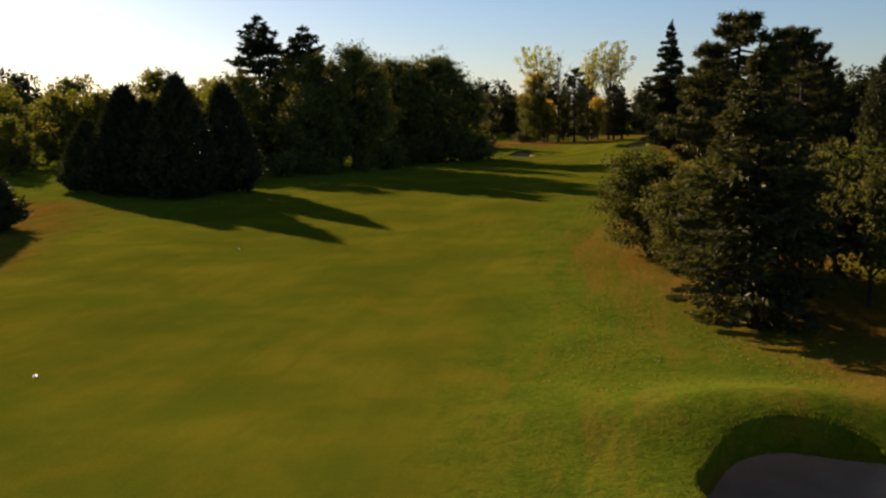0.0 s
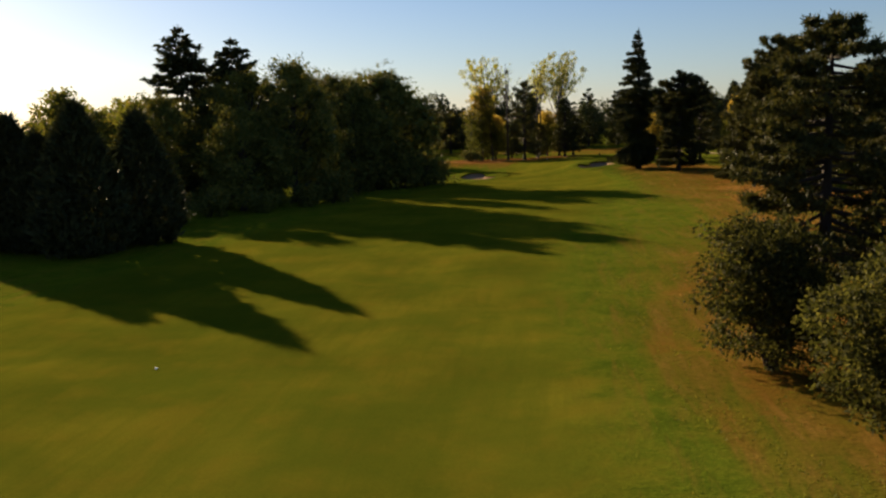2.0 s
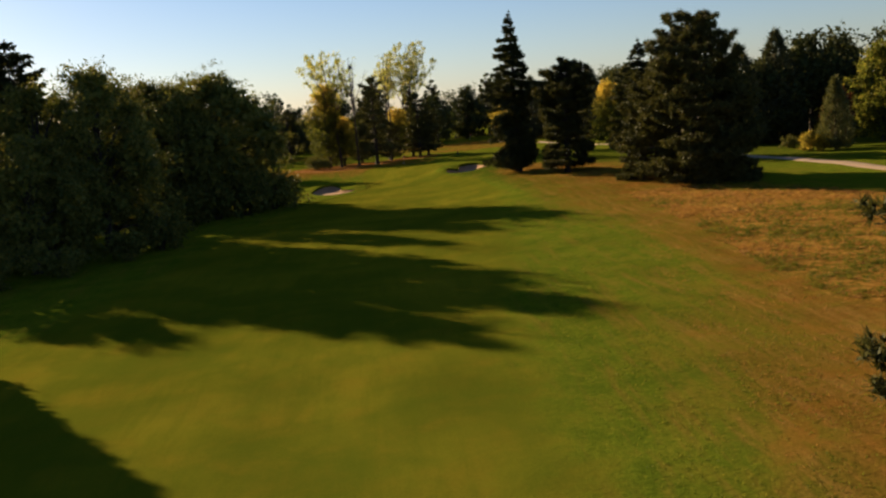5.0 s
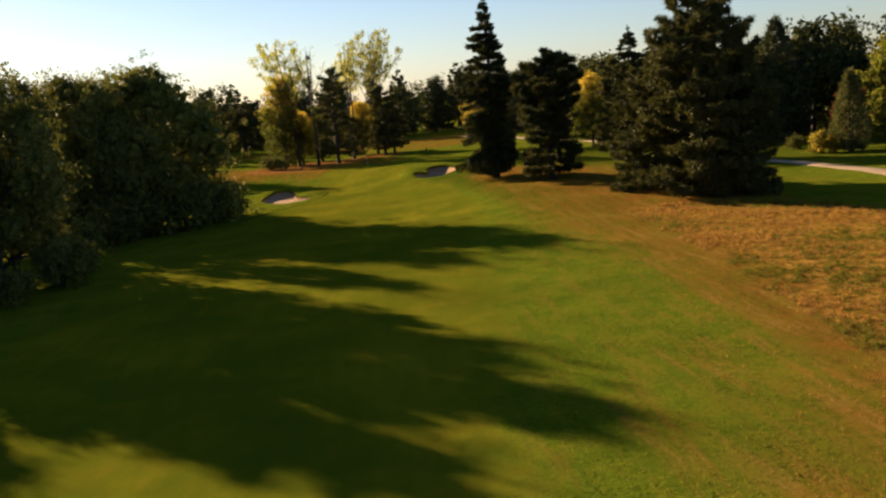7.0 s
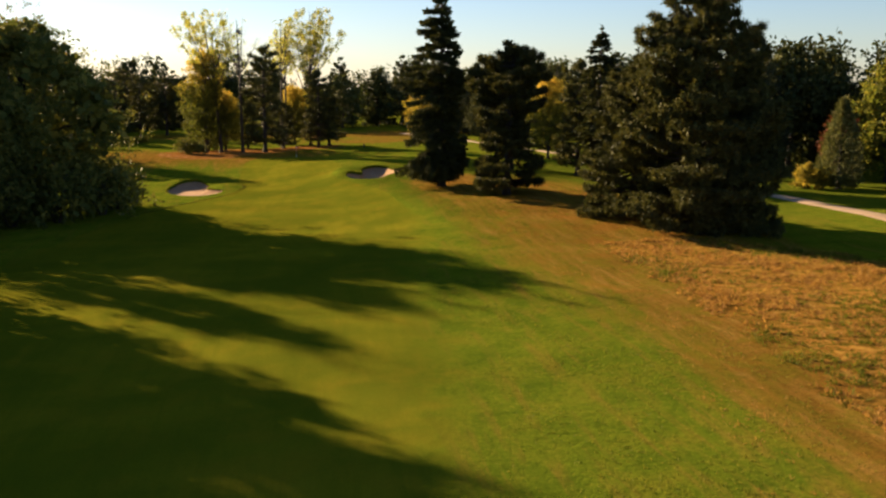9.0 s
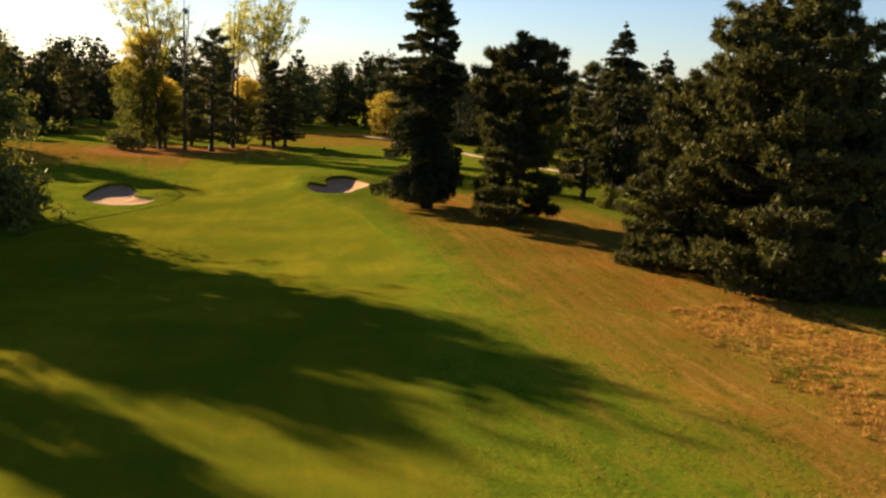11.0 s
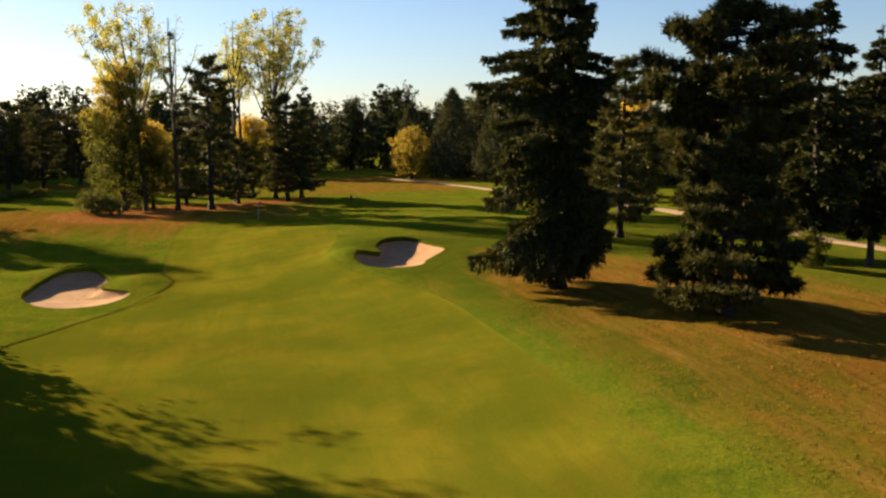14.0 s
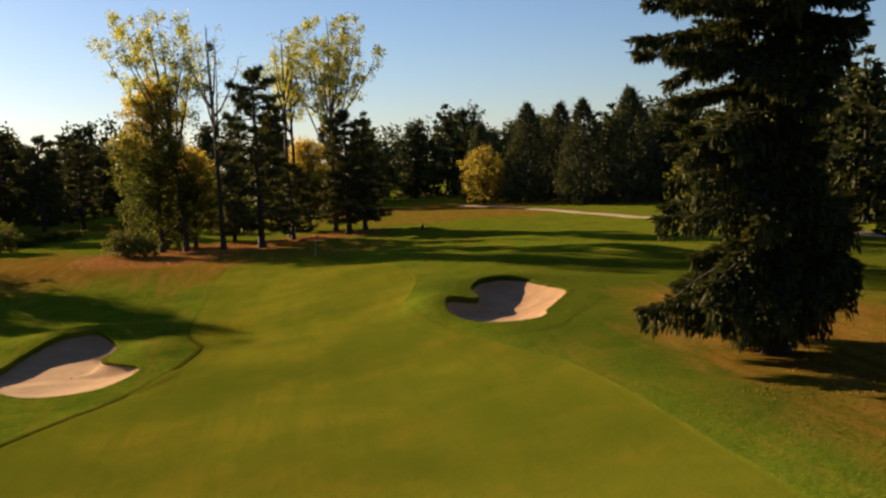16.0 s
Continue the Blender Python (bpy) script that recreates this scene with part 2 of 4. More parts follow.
RUST = leaf_material("rust_leaves", [(0.15, (0.04, 0.016, 0.010)), (0.5, (0.085, 0.030, 0.014)), (0.9, (0.15, 0.055, 0.016))], 0.2)
STRAW = leaf_material("straw_blades", [(0.15, (0.115, 0.058, 0.014)), (0.5, (0.225, 0.120, 0.030)), (0.9, (0.35, 0.205, 0.058))], 0.4)
BLADES = leaf_material("grass_blades", [(0.15, (0.045, 0.062, 0.005)), (0.5, (0.090, 0.098, 0.007)), (0.9, (0.150, 0.135, 0.010))], 0.3)
ROUGH_BLADES = leaf_material("rough_blades", [(0.15, (0.050, 0.075, 0.005)), (0.5, (0.110, 0.125, 0.007)), (0.9, (0.200, 0.170, 0.012))], 0.35)
FALLEN = leaf_material("fallen_leaves", [(0.15, (0.16, 0.07, 0.025)), (0.5, (0.36, 0.17, 0.06)), (0.9, (0.55, 0.38, 0.16))], 0.2)
WHITE = plain_material("white_paint", (0.80, 0.80, 0.77), 0.5)
RED = plain_material("red_cloth", (0.45, 0.06, 0.04), 0.8)
DARK = plain_material("dark_green_paint", (0.025, 0.035, 0.028), 0.95)
TWIG = plain_material("dark_twigs", (0.03, 0.024, 0.018), 0.9, 0.5)


# ---- ground ----
def smooth(a, b, v):
    s = np.clip((v - a) / (b - a), 0, 1)
    return s * s * (3 - 2 * s)


def hill(x, y, cx, cy, rx, ry, turn=0.0):
    c, s = math.cos(turn), math.sin(turn)
    u, v = ((x - cx) * c + (y - cy) * s) / rx, (-(x - cx) * s + (y - cy) * c) / ry
    return np.exp(-(u * u + v * v))


def ground_height(x, y):
    """The lie of the land: a shallow dip before the green, small mounds round the bunkers, soft waves."""
    x, y = np.asarray(x, float), np.asarray(y, float)
    z = smooth(150, 185, y) * (1 - smooth(240, 275, y)) * (-1.15 + 2.2 * smooth(24, 48, x)) * (1 - 0.7 * smooth(62, 80, x))
    z = z + 0.10 * np.sin(x * 0.11 + 1.0) * np.sin(y * 0.07 + 0.5) + 0.09 * np.sin(x * 0.31 + y * 0.23) * np.sin(y * 0.19 - x * 0.12)
    z = z + 0.035 * np.sin(x * 0.52 + y * 0.31 + 0.7) * np.sin(y * 0.47 - x * 0.24 + 2.0)
    z = z + 0.70 * hill(x, y, 18.5, 233.0, 5.5, 3.2) + 0.50 * hill(x, y, 23.6, 225.5, 2.0, 4.0, -0.2)
    z = z + 0.60 * hill(x, y, 40.2, 222.0, 2.0, 4.6, -0.35) + 0.35 * hill(x, y, 46.3, 227.6, 5.0, 2.8, -0.2)
    z = z + 0.35 * hill(x, y, 70, 262, 14, 6) + 0.5 * hill(x, y, 66, 240, 9, 5) + 0.9 * hill(x, y, 5, 322, 9, 5)
    z = z + 0.8 * hill(x, y, 11.0, 28.0, 6.0, 2.6)
    return z


def curve_points(pts, n=8, closed=True):
    """A smooth line through a few points."""
    p = np.array(pts, float)
    k = len(p)
    out = []
    for i in range(k if closed else k - 1):
        a, b, c, d = (p[(i + j) % k] if closed else p[min(max(i + j, 0), k - 1)] for j in (-1, 0, 1, 2))
        for s in np.linspace(0, 1, n, endpoint=False):
            out.append(0.5 * (2 * b + (c - a) * s + (2 * a - 5 * b + 4 * c - d) * s * s + (3 * b - a - 3 * c + d) * s ** 3))
    if not closed:
        out.append(p[-1])
    return np.array(out)


def inside_distance(x, y, poly):
    """Metres inside a closed outline (positive) or outside of it (negative)."""
    best, odd = np.full(x.shape, 1e9), np.zeros(x.shape, bool)
    for a, b in zip(poly, np.roll(poly, -1, axis=0)):
        e = b - a
        s = np.clip(((x - a[0]) * e[0] + (y - a[1]) * e[1]) / max(e @ e, 1e-9), 0, 1)
        best = np.minimum(best, (x - a[0] - s * e[0]) ** 2 + (y - a[1] - s * e[1]) ** 2)
        if a[1] != b[1]:
            odd ^= ((a[1] > y) != (b[1] > y)) & (x < (b[0] - a[0]) * (y - a[1]) / (b[1] - a[1]) + a[0])
    return np.sqrt(best) * np.where(odd, 1, -1)


FAIRWAY = curve_points([(2, -30), (2.2, 24), (4.2, 40), (6.4, 57), (9.3, 82), (14.5, 106), (21.3, 124), (28.8, 154), (36.0, 171),
                        (38.9, 187.5), (40.3, 203), (39.2, 211), (38.3, 217.5), (38.8, 224.3), (40.7, 228.2), (43.5, 240), (40.7, 262), (35.1, 263.8), (31.1, 259.5), (29.0, 251),
                        (25.6, 230), (25.8, 223.5), (22.2, 215.5), (16.4, 208), (12.5, 202), (2, 180), (-8, 140), (-18, 110), (-27, 75), (-24, 50), (-24, -30)], 5)
DRY = curve_points([(17, 20), (14.2, 34), (11.6, 44), (10.6, 52), (10.8, 66), (14.5, 80), (21.5, 100), (31.5, 125), (36.5, 146), (41.0, 165), (43.6, 180), (44.2, 200), (47, 208), (55, 214),
                    (64, 204), (68, 178), (67, 160), (68, 130), (60, 95), (42, 70), (30, 55), (26, 36), (24, 20)], 5)
DRY_LEFT = curve_points([(-60, 98), (-42, 104), (-30, 96), (-27, 72), (-20, 52), (-30, 50), (-40, 66), (-62, 84)], 5)
TUSSOCKS = curve_points([(50, 158), (47.5, 149), (44.2, 134), (41, 122), (36, 106), (33, 94), (44, 92), (56, 100), (66, 122), (66, 140), (62, 150), (57, 155)], 5)
LITTER = curve_points([(16, 278), (20, 268), (28, 268), (34, 276), (45, 284), (56, 290), (56, 298), (40, 292), (24, 288)], 5)


def zone_values(x, y):
    dry = inside_distance(x, y, DRY) - 1.6 * smooth(64, 84, y) * smooth(166, 138, y)
    dry = np.maximum(dry, inside_distance(x, y, DRY_LEFT) - 3.0)
    dry = np.maximum(dry, 10 - np.hypot((x - 16) * 0.5, y - 273) * 0.6)
    dry = np.maximum(dry, 9 - np.hypot((x - 80) * 0.22, y - 342) * 0.5)
    dry = np.maximum(dry, 7 - np.hypot((x - 72) * 0.30, y - 311))
    # the last value weights the painted shade line along the mown edge
    return {"fair_d": inside_distance(x, y, FAIRWAY), "dry_d": dry, "litter_d": inside_distance(x, y, LITTER), "tuss_d": inside_distance(x, y, TUSSOCKS), "crisp": smooth(165, 190, y), "lush": smooth(160, 186, y) * smooth(240, 226, y) * smooth(38, 43, x), "rim_shade": smooth(180, 200, y) * smooth(250, 226, y) * (0.15 + 0.85 * smooth(34, 30, x))}


def mesh_of(name, verts, faces, material, smoothed=False):
    """A mesh from arrays: verts (n, 3), faces (m, 3 or 4)."""
    me = bpy.data.meshes.new(name)
    v, f = np.ascontiguousarray(verts, np.float32), np.ascontiguousarray(faces, np.int32)
    k = f.shape[1]
    me.vertices.add(len(v))
    me.vertices.foreach_set("co", v.ravel())
    me.loops.add(f.size)
    me.loops.foreach_set("vertex_index", f.ravel())
    me.polygons.add(len(f))
    me.polygons.foreach_set("loop_start", np.arange(0, f.size, k, dtype=np.int32))
    me.polygons.foreach_set("use_smooth", np.full(len(f), smoothed))
    me.update(calc_edges=True)
    me.materials.append(material)
    return me


def grid_faces(nu, nv, wrap=False):
    i = np.arange(nu - (0 if wrap else 1))[:, None]
    j = np.arange(nv - 1)[None, :]
    i2 = (i + 1) % nu
    return np.stack([i * nv + j, i2 * nv + j, i2 * nv + j + 1, i * nv + j + 1], -1).reshape(-1, 4)


def store_zones(me, x, y):
    for key, value in zone_values(x, y).items():
        me.attributes.new(key, "FLOAT", "POINT").data.foreach_set("value", np.ascontiguousarray(value, np.float32))


BUNKERS = {
    "green_left": [(14.35, 223.0), (14.9, 219.3), (16.5, 216.9), (18.6, 216.3), (20.6, 216.9), (22.35, 219.7), (21.2, 221.6), (20.2, 223.6), (20.9, 226.0), (21.1, 228.6), (19.9, 231.9), (17.2, 231.6), (15.7, 229.2), (14.8, 225.8)],
    "green_right": [(40.0, 215.2), (39.7, 217.4), (40.1, 219.8), (41.2, 221.6), (43.0, 221.5), (43.5, 224.2), (44.7, 226.2), (46.2, 226.9), (47.6, 226.2), (48.4, 223.6), (48.6, 220.0), (47.0, 217.4), (44.6, 214.5), (43.4, 212.6), (41.2, 213.2)],
    "tee_side": [(8.0, 22.8), (8.7, 24.6), (9.9, 26.2), (11.3, 26.6), (12.6, 26.2), (13.6, 24.8), (14.0, 22.6), (12.4, 19.6), (9.2, 19.8)],
}


def radial_outline(pts, n=72):
    p = curve_points(pts, 10)
    c = p.mean(axis=0)
    d = p - c
    a, r = np.arctan2(d[:, 1], d[:, 0]), np.hypot(d[:, 0], d[:, 1])
    order = np.argsort(a)
    ang = np.linspace(-math.pi, math.pi, n, endpoint=False)
    return c, ang, np.interp(ang, a[order], r[order], period=2 * math.pi)


OUTLINES = {k: radial_outline(v) for k, v in BUNKERS.items()}


def build_ground():
    def lines(lo, hi, step, far):
        out, g = list(np.arange(lo, hi + step / 2, step)), step
        a = b = 0.0
        while a < far:
            g *= 1.35
            a += g
            out += [hi + a]
            out.insert(0, lo - a)
        return np.array(out)

    xs, ys = lines(-40, 92, 0.95, 2600), lines(8, 290, 0.95, 2600)
    x, y = (v.ravel() for v in np.meshgrid(xs, ys, indexing="ij"))
    z = ground_height(x, y)
    for c, ang, r in OUTLINES.values():
        d = np.hypot(x - c[0], y - c[1])
        edge = np.interp(np.arctan2(y - c[1], x - c[0]), ang, r, period=2 * math.pi)
        z = np.where(d < edge + 0.05, z - 3.0, z)
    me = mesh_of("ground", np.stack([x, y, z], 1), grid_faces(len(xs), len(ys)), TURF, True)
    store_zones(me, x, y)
    tagged(new("ground", me), "mown golf fairway turf with rough and sun-burnt brown grass", "ground", kind="structure")


def unit(v):
    return v / np.maximum(np.linalg.norm(v, axis=-1, keepdims=True), 1e-9)


def blades(base, axis, length, width, rng, lean=None):
    """Small pointed leaves: one four-cornered blade each."""
    n = len(base)
    axis = unit(axis)
    side = unit(np.cross(axis, unit(rng.normal(size=(n, 3))) if lean is None else lean))
    length, width = np.broadcast_to(length, n)[:, None], np.broadcast_to(width, n)[:, None]
    mid = base + axis * length * 0.45
    v = np.stack([base, mid + side * width / 2, base + axis * length, mid - side * width / 2], 1).reshape(-1, 3)
    return v, np.arange(4 * n).reshape(-1, 4)


def build_bunker(key, label, depth, wall):
    """A sand hollow: level floor, a steep grass wall on the sunward side, sand swept up to the front edge."""
    c, ang, r = OUTLINES[key]
    n = len(ang)
    ux, uy = np.cos(ang), np.sin(ang)
    root = tagged(new("sand_bunker"), label, "bunker", "bunkers on the course")
    rim_z = ground_height(c[0] + ux * r, c[1] + uy * r)
    floor = rim_z.min() - depth
    back = smooth(-0.35, 0.75, np.cos(ang - radians(118)))
    drop = 0.07 + np.minimum(wall * back, np.maximum(rim_z - floor - 0.22, 0.05))

    def ring_mesh(name, rows, material, zones=False, smoothed=True):
        v = np.concatenate([np.stack([c[0] + ux * rr, c[1] + uy * rr, zz], 1)[:, None] for rr, zz in rows], 1).reshape(-1, 3)
        me = mesh_of(name, v, grid_faces(n, len(rows), True), material, smoothed)
        if zones:
            store_zones(me, v[:, 0], v[:, 1])
        ob = new(name, me)
        ob.parent = root
        return ob

    rows = []
    for s in np.concatenate([np.linspace(0.02, 0.80, 10), np.linspace(0.84, 1.0, 7)]):
        ripple = 0.035 * np.sin(ang * 3 + s * 7) + 0.02 * np.sin(ang * 7 - s * 11)
        rows.append((r * s * 0.992, floor + (rim_z - drop - floor) * s ** (2.2 + 2.6 * back) + ripple * s * (1 - s ** 6)))
    ring_mesh("sand", rows, SAND)
    jag = 0.03 * np.sin(ang * 9 + 0.5) + 0.03 * np.sin(ang * 23) + 0.03 * np.sin(ang * 31 + 1)
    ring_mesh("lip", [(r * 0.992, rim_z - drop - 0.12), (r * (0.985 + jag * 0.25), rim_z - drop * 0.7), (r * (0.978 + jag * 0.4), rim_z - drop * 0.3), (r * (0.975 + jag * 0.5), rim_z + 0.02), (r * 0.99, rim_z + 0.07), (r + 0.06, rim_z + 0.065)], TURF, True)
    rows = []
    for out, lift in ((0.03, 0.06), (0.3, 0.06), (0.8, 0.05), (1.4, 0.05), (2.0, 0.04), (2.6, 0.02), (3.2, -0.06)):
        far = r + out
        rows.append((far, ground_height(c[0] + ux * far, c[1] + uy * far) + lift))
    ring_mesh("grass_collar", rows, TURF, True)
    rng = np.random.default_rng(len(key))
    a = rng.random(2600) * 2 * math.pi - math.pi
    rr = np.interp(a, ang, r, period=2 * math.pi) * (0.985 + 0.16 * rng.random(2600) ** 2)
    base = np.stack([c[0] + np.cos(a) * rr, c[1] + np.sin(a) * rr, np.zeros(2600)], 1)
    base[:, 2] = ground_height(base[:, 0], base[:, 1]) + 0.02
    tilt = rng.normal(0, 0.45, base.shape) + np.array([0, 0, 0.8]) - np.stack([np.cos(a), np.sin(a), a * 0], 1) * 0.35
    ob = new("grass_fringe", mesh_of("grass_fringe", *blades(base, tilt, 0.05 + 0.07 * rng.random(2600), 0.035, rng), BLADES))
    ob.parent = root
    tagged(ob, kind="stuff")


def build_path():
    """The pale gravel buggy path beyond the trees."""
    mid = curve_points([(70, 95), (78, 125), (84.6, 160), (86.0, 184), (87.4, 206), (89, 219), (93.5, 255), (93.5, 294), (90.5, 326), (88, 336), (87, 342)], 10, False)
    d = np.gradient(mid, axis=0)
    side = np.stack([-d[:, 1], d[:, 0]], 1) / np.linalg.norm(d, axis=1)[:, None]
    rng = np.random.default_rng(5)
    rows = []
    for off, lift in ((-1.25, -0.05), (-1.0, 0.05), (-0.4, 0.08), (0.4, 0.08), (1.0, 0.05), (1.25, -0.05)):
        p = mid + side * (off + (rng.normal(0, 0.08, (len(mid), 1)) if abs(off) > 0.9 else 0))
        rows.append(np.column_stack([p, ground_height(p[:, 0], p[:, 1]) + lift + 0.04]))
    v = np.stack(rows, 1).reshape(-1, 3)
    tagged(new("path", mesh_of("path", v, grid_faces(len(mid), 6), GRAVEL, True)), "pale gravel buggy path winding past the trees", "path", kind="structure")


build_ground()
build_bunker("green_left", "kidney-shaped sand bunker with a steep grass lip beside the green", 0.58, 0.24)
build_bunker("green_right", "deep sand bunker half in shade beside the green", 0.62, 0.26)
build_bunker("tee_side", "shaded sand bunker below dark shrubs", 1.0, 0.95)
build_path()


# ---- trees ----
def tube(path, radii, sides=6):
    p, r = np.asarray(path, float), np.asarray(radii, float)
    d = unit(np.gradient(p, axis=0))
    a = unit(np.cross(d, np.array([0.31, 0.95, 0.05])))
    b = np.cross(d, a)
    ang = np.arange(sides) * 2 * math.pi / sides
    ring = p[:, None] + r[:, None, None] * (np.cos(ang)[None, :, None] * a[:, None] + np.sin(ang)[None, :, None] * b[:, None])
    f = []
    for i in range(len(p) - 1):
        for j in range(sides):
            k = (j + 1) % sides
            f.append((i * sides + j, i * sides + k, (i + 1) * sides + k, (i + 1) * sides + j))
    return ring.reshape(-1, 3), np.array(f)


def joined(pieces):
    v, f, n = [], [], 0
    for a, b in pieces:
        v.append(a)
        f.append(b + n)
        n += len(a)
    return np.concatenate(v), np.concatenate(f)


def trunk_of(h, r0, rng, wander=0.15, flare=1.6, top=0.08):
    z = np.concatenate([[-0.4, 0.0, 0.35, 0.9], np.linspace(0.06, 1, 9)[1:] * h])
    s = np.clip(z / h, 0, 1)
    x, y = np.cumsum(rng.normal(0, wander * 0.35, len(z))) * s, np.cumsum(rng.normal(0, wander * 0.35, len(z))) * s
    r = r0 * (1 - s) ** 0.8 + top * r0
    r[:3] *= (flare, flare * 0.92, (1 + flare) / 2)
    return np.stack([x, y, z], 1), r


def trunk_at(path, z):
    return np.stack([np.interp(z, path[:, 2], path[:, k]) for k in range(2)] + [np.asarray(z, float)], -1)


def tree(name, label, category, trunk, branches, crown, bark, leaf, group=""):
    """A tree standing at the origin: trunk, branches and crown under one empty."""
    root = tagged(new(name), label, category, group)
    for part_name, data, mat, sm in (("trunk", trunk, bark, True), ("limbwork", branches, bark, True), ("crown", crown, leaf, False)):
        if data is not None:
            ob = new(part_name, mesh_of(part_name, *data, mat, sm))
            ob.parent = root
            if part_name == "limbwork":
                tagged(ob, kind="stuff")
    return root


def spruce(label, h, profile, seed, count=220, dense=22, droop=0.35, blade=(0.7, 0.24), r0=0.38, start=0.8, leaf=None, name="spruce_tree", lift=0.25, hang=0.5, limbs=True, reps=3, bark=None, whorl=0.0, curtain=1, heavy=(0.0, 0.0), skirt=0.0, drop=0.0):
    """Drooping boughs of uneven reach; profile gives the reach at each share of the height."""
    rng = np.random.default_rng(seed)
    path, r = trunk_of(h, r0, rng, 0.05)
    levels = start + (h * 0.985 - start) * np.sort(rng.random(count)) ** 1.02
    if whorl:
        upper = levels > 0.43 * h
        levels[upper] = np.minimum(np.round(levels[upper] / whorl) * whorl + rng.normal(0, 0.42, upper.sum()), 0.98 * h)
    stems, B, A, L, W = [], [], [], [], []
    for i, z in enumerate(levels):
        share = z / h
        reach = float(np.interp(share, *profile)) * (0.45 + 0.62 * rng.random() ** 0.6)
        ang = i * 2.39996 + rng.normal(0, 0.5)
        reach *= 1 + heavy[1] * math.cos(ang - heavy[0])
        out = np.array([math.cos(ang), math.sin(ang), 0])
        side = np.array([-out[1], out[0], 0])
        s = np.linspace(0, 1, 6)
        up = lift * (0.25 + 0.6 * share) * (0.4 + rng.random())
        sag = droop * (1.2 - 0.6 * share) * (0.6 + 0.8 * rng.random())
        line = trunk_at(path, z) + out * (reach * s)[:, None] + np.array([0, 0, 1]) * (reach * (up * s - sag * s ** 2 + 0.12 * s ** 5))[:, None]
        if skirt:
            floor_z = np.minimum(skirt * 2.2 * s, skirt + 0.10 * reach * s)
            line[:, 2] = np.maximum(line[:, 2], floor_z + 0.25 * (line[:, 2] - floor_z))
        if limbs:
            stems.append(tube(line, 0.05 * (1.12 - s) * (0.5 + reach / 5), 3))
        n = max(5, int(dense * (0.35 + reach / 4)))
        u = 0.10 + 0.90 * rng.random(n) ** 0.8
        p = np.stack([np.interp(u, s, line[:, k]) for k in range(3)], 1)
        sgn = rng.choice([-1, 1], n)
        spread = reach * 0.26 * (1.02 - u) * rng.random(n) + 0.04
        p = p + side * (sgn * spread)[:, None] + np.array([0, 0, -1]) * (spread * 0.4)[:, None] + rng.normal(0, 0.05, (n, 3))
        small = 0.45 + 0.55 * min(1, reach / 2.2)
        for rep in range(reps):
            a = out * (0.6 + 0.4 * rng.random((n, 1))) + side * (sgn * (0.15 + 0.7 * rng.random(n)))[:, None] + rng.normal(0, 0.22, (n, 3))
            a[:, 2] -= hang * (rep >= reps - curtain) * (0.6 + 1.6 * rng.random(n)) + 0.08
            low = drop * small * (rep >= reps - curtain) * rng.random(n) ** 1.3 * max(0.12, 1.05 - 2.2 * share)
            B.append(p - np.array([0, 0, 1]) * low[:, None]), A.append(a)
            L.append(blade[0] * (0.5 + 0.8 * rng.random(n)) * small)
            W.append(blade[1] * (0.6 + 0.7 * rng.random(n)) * (0.5 + 0.5 * small))
    tip = trunk_at(path, h * (0.93 + 0.07 * rng.random(30)))
    B.append(tip), A.append(rng.normal(0, 0.5, (30, 3)) + np.array([0, 0, 0.9])), L.append(np.full(30, 0.45)), W.append(np.full(30, 0.10))
    crown = blades(np.concatenate(B), np.concatenate(A), np.concatenate(L), np.concatenate(W), rng)
    return tree(name, label, "tree", tube(path, r, 9), joined(stems) if limbs else None, crown, bark or BARK, leaf or SPRUCE)


